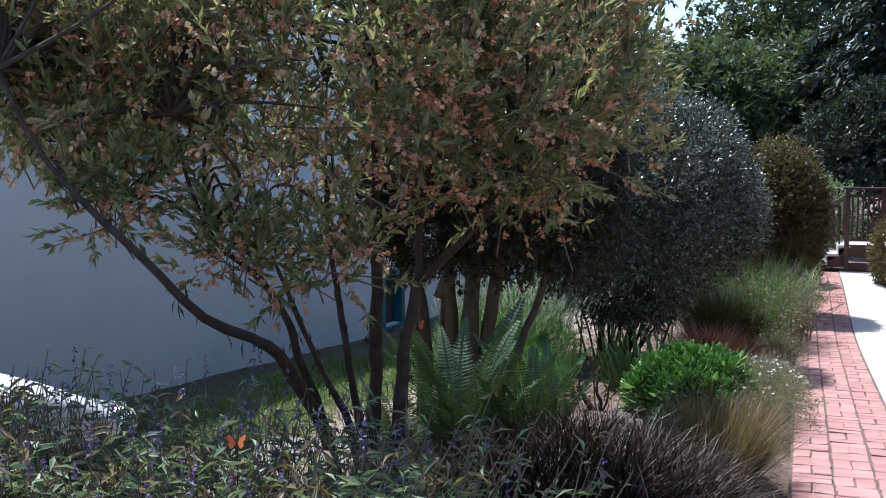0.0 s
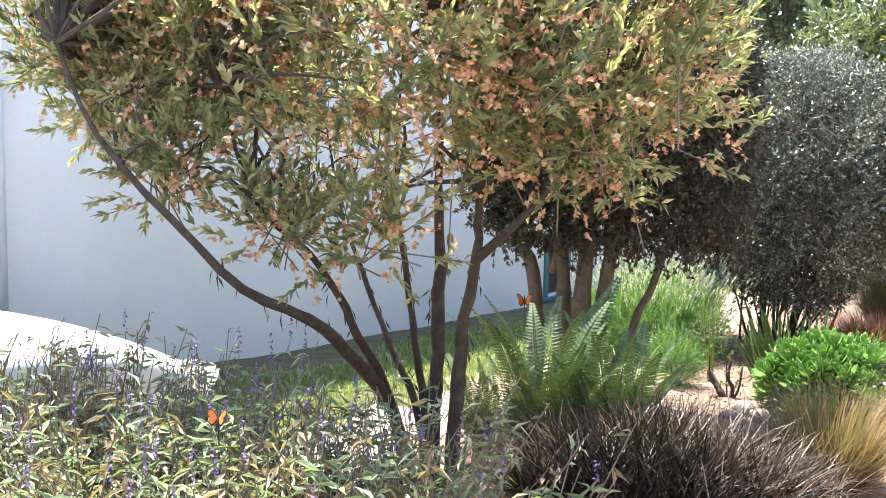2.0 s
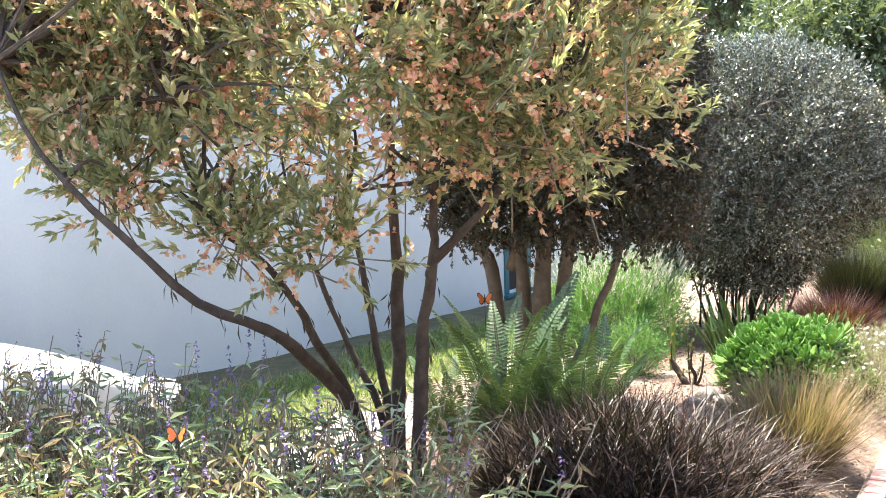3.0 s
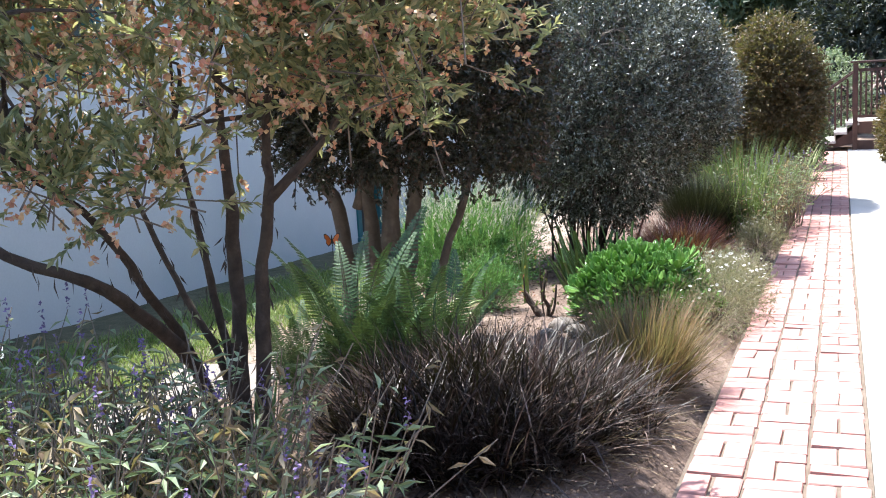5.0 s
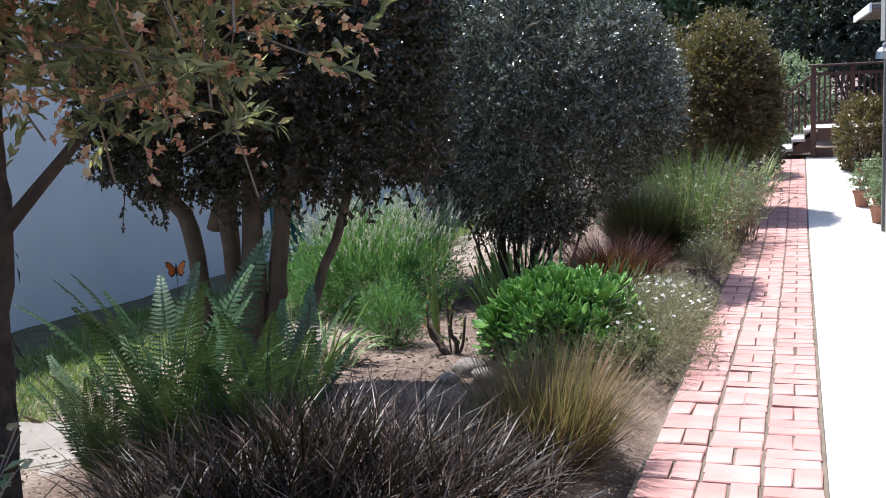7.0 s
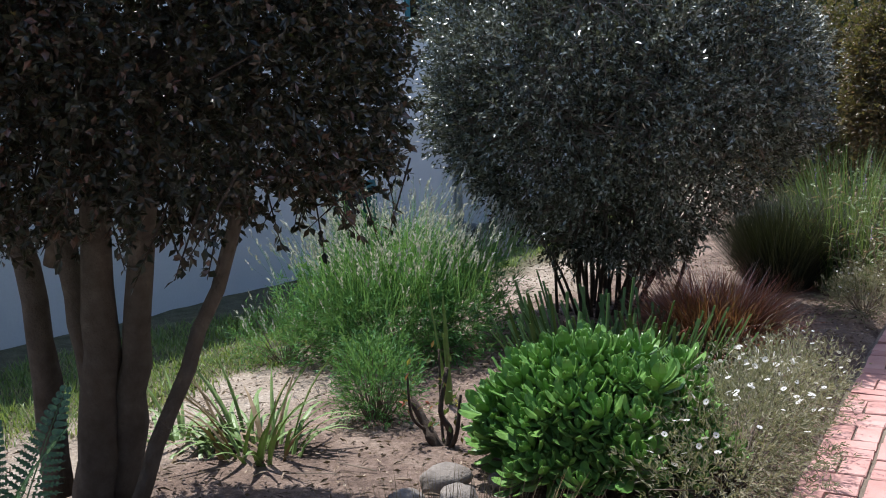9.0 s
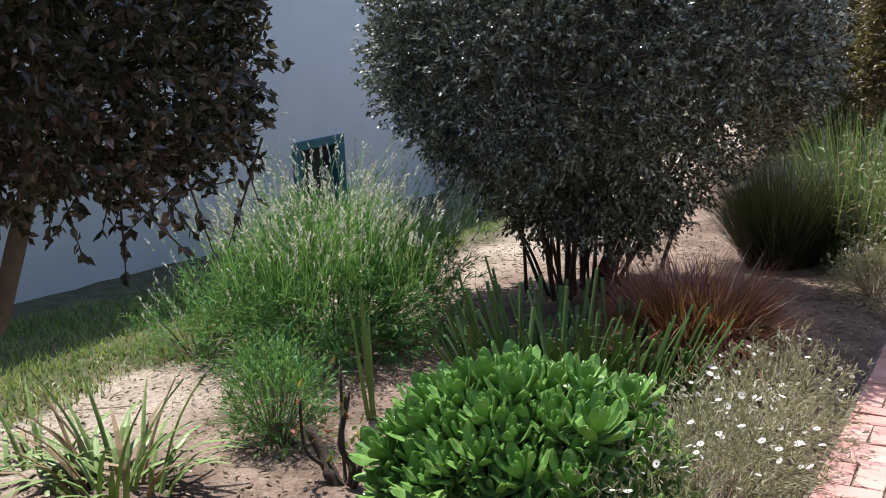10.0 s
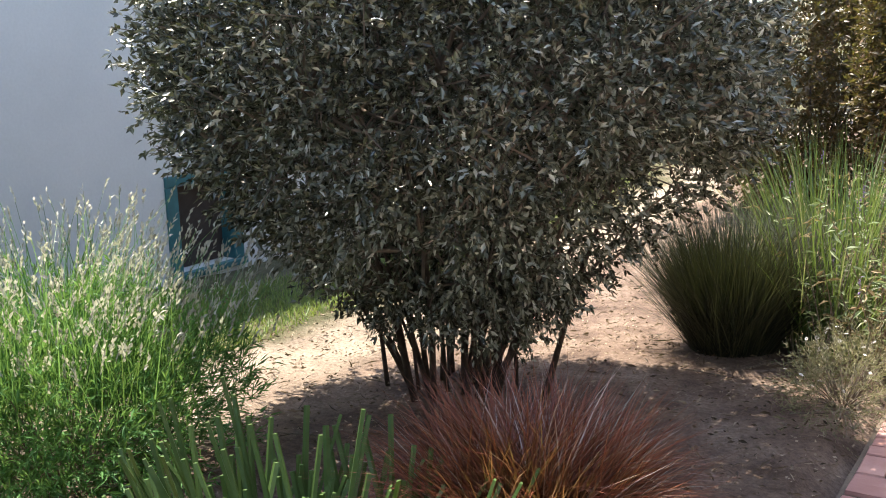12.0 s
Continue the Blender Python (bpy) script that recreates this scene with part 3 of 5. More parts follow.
def hopbush():
    rng = np.random.RandomState(11)
    base = np.array([-1.98, 4.25, 0.1])
    th = thing("hopbush_tree", base, "multi-stemmed hopbush with green leaves and orange papery seed capsules", "tree")
    stems = [
        [(-2.106, 4.317, 0.05), (-2.144, 4.224, 0.45), (-2.088, 3.807, 0.78), (-2.022, 3.481, 0.97), (-2.171, 3.291, 1.09), (-2.330, 3.112, 1.34), (-2.608, 3.034, 1.62), (-2.816, 3.039, 1.95)],
        [(-2.086, 4.351, 0.05), (-2.142, 4.165, 0.55), (-2.112, 3.903, 0.84), (-2.062, 3.686, 1.06), (-2.141, 3.569, 1.23), (-2.261, 3.452, 1.4), (-2.363, 3.394, 1.8)],
        [(-1.979, 4.277, 0.05), (-2.030, 4.220, 0.5), (-2.176, 4.225, 0.76), (-2.343, 4.231, 1.1), (-2.458, 4.236, 1.35), (-2.606, 4.300, 1.9)],
        [(-1.938, 4.275, 0.05), (-1.977, 4.218, 0.5), (-2.040, 4.220, 0.82), (-2.103, 4.223, 1.17), (-2.144, 4.224, 1.45), (-2.190, 4.343, 2.0)],
        [(-1.903, 4.180, 0.05), (-1.902, 4.156, 0.37), (-1.881, 4.156, 0.74), (-1.881, 4.156, 1.18), (-1.892, 4.156, 1.52), (-1.848, 4.095, 2.1)],
        [(-1.787, 4.129, 0.05), (-1.765, 4.104, 0.4), (-1.733, 4.103, 0.85), (-1.671, 4.101, 1.19), (-1.660, 4.101, 1.47), (-1.560, 4.203, 2.0)],
    ]
    radii = [0.029, 0.023, 0.018, 0.021, 0.039, 0.034]
    tips = []
    flakes = Buf()
    for pts, r in zip(stems, radii):
        p = smooth_path(pts, 26)
        p = p + rng.normal(0, 0.0025, p.shape)
        b = Buf()
        tube(b, local(p, base), r * np.linspace(1.1, 0.22, len(p)) * rng.uniform(0.92, 1.1, len(p)), 9)
        part("stem", b, BARK_DARK, th, smooth=True)
        tips += [p[-1], p[int(len(p) * 0.8)]]
        m = 26
        k = rng.randint(2, int(len(p) * 0.65), m)
        a = rng.uniform(0, 6.28, m)
        o = np.stack([np.cos(a), np.sin(a), np.zeros(m)], 1)
        leaves(flakes, local(p[k] + o * r * 0.85 + rng.normal(0, 0.01, (m, 3)) * [0, 0, 2], base), o * 0.35 + [0, 0, -1] + rng.normal(0, 0.2, (m, 3)), rng.uniform(0.03, 0.09, m), rng.uniform(0.005, 0.012, m), rng)
    part("peeling_bark", flakes, BARK_DARK, th, "loose strips of peeling bark")
    b = Buf()
    fork = smooth_path([(-1.671, 4.101, 1.16), (-1.556, 4.097, 1.26), (-1.411, 4.139, 1.42), (-1.248, 4.249, 1.7)], 10)
    tube(b, local(fork, base), np.linspace(0.022, 0.01, len(fork)), 7)
    tips.append(fork[-1])
    tips = np.array(tips)
    # crown in four lobes, open underneath
    lobes = [((-2.073, 3.985, 2.15), (1.25, 1.05, 0.8), 1000), ((-2.692, 3.281, 2.2), (0.66, 0.55, 0.55), 430), ((-1.254, 4.424, 2.0), (0.56, 0.7, 0.62), 560), ((-1.786, 3.317, 2.2), (0.9, 0.55, 0.7), 420), ((-3.065, 3.230, 2.05), (0.42, 0.5, 0.42), 300)]
    P, D = [], []
    for c, r, n in lobes:
        p, d = crown_points(rng, n, c, r, (0.45, 1.05), 2.2, 0.3, 2.6)
        P.append(p)
        D.append(d)
    # low sprays on the left and inner stems
    for c, r, n in [((-2.149, 3.266, 1.3), (0.3, 0.2, 0.22), 55), ((-1.791, 3.438, 1.3), (0.22, 0.2, 0.16), 36), ((-2.555, 3.032, 1.55), (0.26, 0.2, 0.2), 80), ((-2.816, 3.039, 1.85), (0.26, 0.3, 0.2), 80)]:
        p, d = crown_points(rng, n, c, r, (0.2, 1.0))
        P.append(p)
        D.append(d)
    P, D = np.concatenate(P), np.concatenate(D)
    P[:, 1] = 3.86 + (P[:, 1] - 3.86) * 0.66
    ok = P[:, 2] > 1.12 + 0.1 * np.sin(P[:, 0] * 7)
    P, D = local(P[ok], base), D[ok]
    tw = Buf()
    lf = Buf()
    sprays(lf, P, D, rng, 18, 0.17, 0.054, 0.018, 1.1, 0.4, tw)
    part("foliage", lf, L_HOP, th, "narrow olive green leaves")
    cp = Buf()
    w = P[:, 0] + base[0]
    pick = rng.rand(len(P)) < np.clip(0.9 + 0.5 * (P[:, 2] - 1.6) - 0.25 * np.abs(w + 2.0), 0.2, 0.9)
    Q, E = P[pick], D[pick]
    sprays(cp, Q + rng.normal(0, 0.02, Q.shape), E, rng, 12, 0.1, 0.023, 0.02, 0.1, 1.2)
    part("seed_capsules", cp, L_CAPS, th, "orange and pink papery seed capsules")
    limbs(rng, local(tips, base), P[:: 16], b, 0.011, 0.003)
    part("branches", b, BARK_DARK, th)
    part("twigs", tw, TWIG, th, "fine bare twigs")


hopbush()


def clipped_hedge_tree():
    rng = np.random.RandomState(12)
    base = np.array([-2.05, 6.15, 0.0])
    th = thing("clipped_tree", base, "dense dark clipped evergreen on several bare tan trunks", "tree")
    trunks = [
        [(-2.38, 6.15, 0.05), (-2.39, 6.15, 0.45), (-2.42, 6.15, 0.83), (-2.52, 6.15, 1.06), (-2.60, 6.17, 1.5)],
        [(-2.22, 6.25, 0.05), (-2.22, 6.20, 0.45), (-2.23, 6.15, 0.87), (-2.27, 6.17, 1.5)],
        [(-2.16, 6.09, 0.05), (-2.11, 6.11, 0.4), (-2.08, 6.13, 0.8), (-2.06, 6.15, 1.5)],
        [(-2.10, 6.17, 0.05), (-2.02, 6.17, 0.45), (-1.96, 6.19, 0.85), (-1.87, 6.25, 1.5)],
        [(-1.98, 6.02, -0.04), (-1.84, 6.14, 0.42), (-1.68, 6.28, 0.9), (-1.58, 6.34, 1.4)],
        [(-2.32, 6.35, 0.05), (-2.34, 6.37, 0.5), (-2.32, 6.37, 1.0), (-2.32, 6.40, 1.5)],
    ]
    rad = [0.045, 0.045, 0.06, 0.048, 0.025, 0.035]
    for p, r in zip(trunks, rad):
        p = smooth_path(p, 14)
        b = Buf()
        tube(b, local(p + rng.normal(0, 0.004, p.shape), base), r * np.linspace(1.15, 0.7, len(p)) * rng.uniform(0.95, 1.07, len(p)), 11)
        part("trunk", b, BARK_TAN, th, smooth=True)
    b = Buf()
    tube(b, local([(-2.30, 6.15, 0.84), (-2.22, 6.15, 1.05), (-2.18, 6.17, 1.4)], base), [0.032, 0.03, 0.025], 8)
    part("fork", b, BARK_TAN, th, smooth=True)
    # crown: upright, flat sides, ragged hem
    c = np.array([-1.97, 6.2, 1.73])
    P, D = crown_points(rng, 9500, c, (0.73, 0.7, 0.86), (0.84, 1.02), 3.6, 0.09, 3.0)
    P2, D2 = crown_points(rng, 2600, c, (0.7, 0.64, 0.78), (0.3, 0.9), 3.0)
    P, D = np.concatenate([P, P2]), np.concatenate([D, D2])
    hem = 1.06 + 0.14 * np.array([noise.noise((p[0] * 3.2, p[1] * 3.2, 7)) for p in P]) + np.clip(-P[:, 0] - 2.2, 0, 1) * 0.2
    ok = P[:, 2] > hem
    P, D = local(P[ok], base), D[ok]
    tw, lf = Buf(), Buf()
    sprays(lf, P, D, rng, 18, 0.09, 0.027, 0.0155, 0.0, 0.9, tw)
    n = 90
    hx = np.stack([rng.uniform(-2.6, -1.25, n), rng.uniform(5.6, 6.8, n), rng.uniform(0.98, 1.12, n)], 1)
    sprays(lf, local(hx, base), np.tile([0, 0, -0.7], (n, 1)), rng, 10, 0.12, 0.034, 0.019, -0.3, 0.7, tw)
    part("foliage", lf, L_HEDGE, th, "dark leathery leaves with reddish tips")
    part("twigs", tw, BARK_DARK, th)


clipped_hedge_tree()


def vase_shrub():
    rng = np.random.RandomState(13)
    base = np.array([-1.95, 10.35, -0.22])
    th = thing("grey_green_shrub", base, "large rounded grey-green evergreen shrub with many thin stems", "shrub")
    c, r = np.array([-1.75, 10.1, 1.24]), np.array([1.12, 1.1, 1.05])
    tips = []
    for i in range(36):
        a = rng.uniform(0, 6.28)
        s = base + np.array([math.cos(a) * rng.uniform(0.05, 0.42), math.sin(a) * rng.uniform(0.05, 0.28), -0.04])
        out = rng.uniform(0.25, 0.9)
        e = c + np.array([math.cos(a) * out * r[0], math.sin(a) * out * r[1], rng.uniform(-0.3, 0.5)])
        m1 = s + (e - s) * 0.35 + np.array([0, 0, 0.08]) + rng.normal(0, 0.04, 3)
        p = smooth_path([s, m1, e], 12)
        b = Buf()
        tube(b, local(p, base), np.linspace(rng.uniform(0.008, 0.02), 0.004, len(p)), 7)
        part("stem", b, BARK_DARK, th, smooth=True)
        tips += [p[-1], p[len(p) // 2]]
    P, D = crown_points(rng, 14000, c, r, (0.82, 1.04), 2.25, 0.13, 2.8)
    P2, D2 = crown_points(rng, 4200, c, r * 0.9, (0.25, 0.9), 2.2)
    P, D = np.concatenate([P, P2]), np.concatenate([D, D2])
    # the underside tapers in to the stems
    rad = np.linalg.norm(P[:, :2] - c[:2], axis=1)
    ok = P[:, 2] > 0.2 + 0.92 * np.clip(rad - 0.3, 0, 2) + 0.15 * np.array([noise.noise((p[0] * 3, p[1] * 3, 2)) for p in P])
    P3, D3 = crown_points(rng, 450, (-1.9, 10.3, 0.5), (0.4, 0.34, 0.3), (0.5, 1.0), 2.0, 0.3, 3.0)
    P, D = local(np.concatenate([P[ok], P3]), base), np.concatenate([D[ok], D3])
    tw, lf, br = Buf(), Buf(), Buf()
    sprays(lf, P, D, rng, 14, 0.14, 0.034, 0.0145, 0.3, 0.6, tw)
    part("foliage", lf, L_GUAVA, th, "small grey-green leaves with pale undersides")
    limbs(rng, local(np.array(tips), base), P[::14], br, 0.008, 0.002)
    part("branches", br, TWIG, th)
    part("twigs", tw, TWIG, th)


vase_shrub()


def round_shrub(name, label, base, c, r, mat, n, L, W, seed, per=8, power=2.2, shell=(0.8, 1.03)):
    rng = np.random.RandomState(seed)
    base = np.array(base, float)
    th = thing(name, base, label, "shrub")
    P, D = crown_points(rng, n, c, r, shell, power, 0.16, 2.6)
    ok = P[:, 2] > base[2]
    P, D = local(P[ok], base), D[ok]
    lf, b = Buf(), Buf()
    sprays(lf, P, D, rng, per, 0.15, L, W, 0.25, 0.7)
    part("foliage", lf, mat, th)
    for i in range(7):
        a = rng.uniform(0, 6.28)
        e = local(np.array(c) + np.array([math.cos(a) * r[0] * 0.5, math.sin(a) * r[1] * 0.5, 0]), base)
        s = np.array([math.cos(a) * 0.06, math.sin(a) * 0.06, -0.04])
        tube(b, smooth_path([s, (s + e) / 2 + [0, 0, 0.1], e], 8), np.linspace(0.02, 0.006, 9), 6)
    part("stems", b, BARK_DARK, th)
    return th


G = lambda x, y: float(gz(x, y))
round_shrub("bronze_shrub", "rounded bronze-brown shrub beside the brick path", (-0.52, 14.6, G(-0.6, 14.6)), (-0.46, 14.6, 1.1), (0.5, 0.6, 0.86), L_BROWN, 6500, 0.052, 0.022, 21, shell=(0.55, 1.03))
round_shrub("brown_shrub", "dark bronze-brown shrub behind the grey-green shrub", (-1.55, 15.6, G(-1.5, 15.6)), (-1.55, 15.6, 0.85), (0.85, 0.7, 1.15), L_BROWN, 5000, 0.055, 0.024, 26, shell=(0.55, 1.03))
round_shrub("low_shrub", "small yellow-green shrub beside the path", (-0.3, 17.6, G(0, 17.6)), (-0.3, 17.6, 0.3), (0.32, 0.45, 0.5), L_FAR, 700, 0.06, 0.025, 22)
round_shrub("mounded_shrub", "pale green mounded shrub behind the wooden stairs", (0.1, 22.0, G(0, 22)), (0.1, 22.0, 0.75), (0.7, 0.55, 0.75), L_SAGE, 900, 0.06, 0.03, 23)
round_shrub("broad_shrub", "broad dark green shrub behind the wooden deck", (1.5, 24.0, G(0, 24)), (1.5, 24.0, 1.8), (1.9, 1.0, 1.7), L_CONIFER, 2200, 0.13, 0.045, 24)
round_shrub("corner_shrub", "yellow-green shrub against the grey house", (1.18, 18.0, G(0, 18)), (1.2, 18.0, 0.35), (0.3, 0.6, 0.48), L_BROWN, 1100, 0.06, 0.025, 25)


# ---- foreground and bed plants ----
def clump(name, label, at, mat, n, spread, length, width, lean, droop, seed, seg=4, category="ornamental grass", cut=0.0, base_r=0.12, rest=None, wild=0.6, rise=0.0):
    """A tuft of blades from one crown."""
    rng = np.random.RandomState(seed)
    th = thing(name, (at[0], at[1], G(*at)), label, category)
    a = rng.uniform(0, 6.28, n)
    q = np.sqrt(rng.uniform(0, 1, n))
    P = np.stack([np.cos(a) * q * base_r, np.sin(a) * q * base_r, -0.02 + rise * rng.uniform(0, 1, n) * (1 - q * 0.6)], 1)
    # the crown splits into tufts, side by side
    for k in range(6):
        t = np.where((a // (6.2832 / 6)).astype(int) == k)[0]
        m = len(t)
        b = Buf()
        blades(b, P[t], a[t] + rng.normal(0, wild, m), np.abs(rng.normal(lean, lean * 0.5, m)) * (0.25 + q[t]), rng.uniform(0.55, 1.15, m) * length, rng.uniform(0.6, 1.3, m) * width, rng.uniform(0.3, 1.5, m) * droop, rng, seg, cut)
        part("tuft", b, mat, th)
    if rest:
        b = Buf()
        m = n // rest[1]
        a = rng.uniform(0, 6.28, m)
        P = np.stack([np.cos(a) * base_r * 0.8, np.sin(a) * base_r * 0.8, np.full(m, -0.02)], 1)
        blades(b, P, a + rng.normal(0, 0.5, m), np.abs(rng.normal(lean * 1.5, 0.3, m)), rng.uniform(0.7, 1.2, m) * length, width * 1.1, rng.uniform(0.4, 1.6, m) * droop, rng, seg)
        part("dry_blades", b, rest[0], th, "pale dry blades")
    return th


clump("burgundy_grass", "large dark burgundy fountain grass clump with dry pale blades", (-1.1, 4.58), L_BURG, 8000, 0.8, 0.40, 0.008, 0.6, 0.7, 31, 4, base_r=0.56, rest=(L_DRY, 45), wild=2.2, rise=0.26)
clump("burgundy_grass", "small dark burgundy fountain grass clump with dry pale blades", (-0.78, 4.86), L_BURG, 2200, 0.5, 0.28, 0.006, 0.6, 0.8, 32, 4, base_r=0.4, rest=(L_DRY, 22), wild=2.2, rise=0.2)
clump("tan_sedge", "upright tan and green sedge tuft beside the bricks", (-0.58, 5.55), L_TAN, 2300, 0.4, 0.5, 0.005, 0.42, 0.35, 33, 4, base_r=0.17)
clump("red_grass", "red-brown grass tuft with pale arching blades", (-0.88, 8.92), L_RED, 6500, 0.4, 0.5, 0.006, 0.26, 1.1, 34, 4, base_r=0.2, rest=(L_SPIKE, 60), wild=1.5, rise=0.14)
clump("dark_rush", "dense round dark green rush tuft", (-1.05, 11.55), L_RUSH, 5500, 0.3, 0.74, 0.005, 0.28, 0.4, 35, 4, base_r=0.2)
clump("tall_grass", "tall green grass clump with upright blades", (-0.62, 11.75), L_IRIS, 450, 0.4, 0.95, 0.008, 0.24, 0.3, 36, 4, base_r=0.25)
clump("tall_grass", "tall green grass clump with upright blades", (-0.7, 12.4), L_IRIS, 800, 0.4, 1.05, 0.008, 0.28, 0.3, 37, 4, base_r=0.3)
clump("strap_leaf_plant", "pale green strap-leaved plant overhanging the bricks", (-0.2, 16.3), L_LILY, 90, 0.4, 0.6, 0.03, 0.6, 0.7, 38, 4, "perennial", base_r=0.12)


def strap_plant(name, label, at, mats, n, length, width, lean, droop, seed, base_rx, base_ry, cut, leaf_name):
    """A plant of separate strap leaves, each a part."""
    rng = np.random.RandomState(seed)
    th = thing(name, (at[0], at[1], G(*at)), label, "perennial")
    shapes = []
    for i in range(10):
        b = Buf()
        L = length * rng.uniform(0.55, 1.1)
        w = width * rng.uniform(0.8, 1.2)
        seg = 5
        s = np.linspace(0, 1, seg + 1)
        ang = lean * rng.uniform(0.3, 1.4) + droop * rng.uniform(0.2, 1.3) * s
        x = np.concatenate([[0], np.cumsum(np.sin(ang[1:]) * L / seg)])
        z = np.concatenate([[0], np.cumsum(np.cos(ang[1:]) * L / seg)])
        prof = np.maximum(1 - s ** 3, cut) * w / 2
        th_ = 0.0025
        v = []
        for k in range(seg + 1):
            v += [(x[k], prof[k], z[k]), (x[k] - th_ * 2.5, 0, z[k]), (x[k], -prof[k], z[k]), (x[k] + th_, 0, z[k])]
        i0 = np.arange(seg)[:, None] * 4
        b.add(v, np.concatenate([i0 + [j, (j + 1) % 4, 4 + (j + 1) % 4, 4 + j] for j in range(4)]), np.array([[seg * 4, seg * 4 + 1, seg * 4 + 2, seg * 4 + 3]]))
        shapes.append(b.mesh(leaf_name, mats[i % len(mats)]))
    for i in range(n):
        a = rng.uniform(0, 6.28)
        q = math.sqrt(rng.uniform(0, 1))
        ob = part(leaf_name, shapes[rng.randint(10)], None, th)
        ob.matrix_basis = Matrix.LocRotScale((math.cos(a) * q * base_rx, math.sin(a) * q * base_ry, -0.02), Euler((0, 0, a + rng.normal(0, 0.7))), Vector((1, 1, rng.uniform(0.8, 1.12))))
    return th


strap_plant("cut_iris", "dark green strap leaves with cropped tips in a dense clump", (-1.2, 8.36), [L_IRIS], 280, 0.47, 0.022, 0.42, 0.08, 41, 0.46, 0.30, 0.75, "leaf")
strap_plant("daylily", "arching daylily clump with green and dry leaves", (-2.2, 6.95), [L_LILY] * 6 + [L_DRY] * 2, 64, 0.42, 0.02, 0.35, 1.4, 42, 0.22, 0.16, 0.05, "leaf")
strap_plant("daylily", "small arching daylily clump", (-2.55, 6.95), [L_LILY] * 5 + [L_DRY], 40, 0.36, 0.018, 0.45, 1.9, 43, 0.14, 0.12, 0.05, "leaf")
strap_plant("gladiolus", "single stiff pale green sword-leaved plant", (-1.82, 7.9), [L_LILY], 6, 0.6, 0.022, 0.13, 0.03, 44, 0.03, 0.03, 0.05, "leaf")
strap_plant("bedding_iris", "broad green sword leaves at the foot of the tree stems", (-1.5, 3.4), [L_IRIS], 26, 0.42, 0.035, 0.3, 0.15, 45, 0.18, 0.14, 0.05, "leaf")


def frond_mesh(rng, L):
    """An arching fern frond: paired narrow pinnae with small lobes, all lying in the frond's plane."""
    b = Buf()
    n = 46
    s = np.linspace(0, 1, n)
    ang = 0.12 + 0.75 * s ** 1.6
    x = np.concatenate([[0], np.cumsum(np.sin(ang[1:]) * L / (n - 1))])
    z = np.concatenate([[0], np.cumsum(np.cos(ang[1:]) * L / (n - 1))])
    rach = np.stack([x, np.zeros(n), z], 1)
    tube(b, rach, np.linspace(0.0035, 0.001, n), 4, False)
    tang = unit(np.gradient(rach, axis=0))
    P, D, LL, WW, NN = [], [], [], [], []
    for i in range(8, n):
        f = (i - 8) / (n - 8)
        pl = L * 0.2 * min(1.0, 0.5 + f * 2.0) * (1 - f) ** 0.9 + 0.006
        t = tang[i]
        nn = np.cross(t, [0, 1, 0])
        for sd in (-1, 1):
            d = unit(np.array([0, sd, 0]) + t * rng.uniform(0.28, 0.42) - nn * rng.uniform(0.05, 0.22))
            w = L / n * 0.95
            P.append(rach[i])
            D.append(d)
            LL.append(pl)
            WW.append(w * 0.6)
            NN.append(nn)
            for u in (0.12, 0.27, 0.42, 0.57, 0.72):
                for e in (-1, 1):
                    P.append(rach[i] + d * pl * u)
                    D.append(unit(t * e + d * 0.75))
                    LL.append(w * (0.78 - 0.5 * u))
                    WW.append(w * 0.42)
                    NN.append(nn)
    leaves(b, np.array(P), np.array(D), np.array(LL), np.array(WW), rng, 0.04, 0.03, nrm=np.array(NN))
    return b.mesh("frond", L_FERN)


def fern(at, n, L, seed, label):
    rng = np.random.RandomState(seed)
    th = thing("fern", (at[0], at[1], G(*at)), label, "fern")
    kinds = [frond_mesh(rng, L * q) for q in (0.8, 1.0, 1.1)]
    for i in range(n):
        a = 6.28 * i / n + rng.normal(0, 0.3)
        ob = part("frond", kinds[rng.randint(3)], None, th)
        ob.matrix_basis = Matrix.LocRotScale((math.cos(a) * 0.05, math.sin(a) * 0.05, 0), Euler((rng.normal(0, 0.12), rng.normal(-0.05, 0.12), a)), Vector((1, 1, 1)) * rng.uniform(0.75, 1.05))


fern((-1.75, 4.9), 24, 0.88, 51, "tall green fern with arching feathery fronds")
fern((-1.42, 5.0), 24, 0.72, 52, "bushy green fern with arching feathery fronds")
fern((-2.02, 4.86), 20, 0.6, 53, "low green fern spreading beside the tree stems")


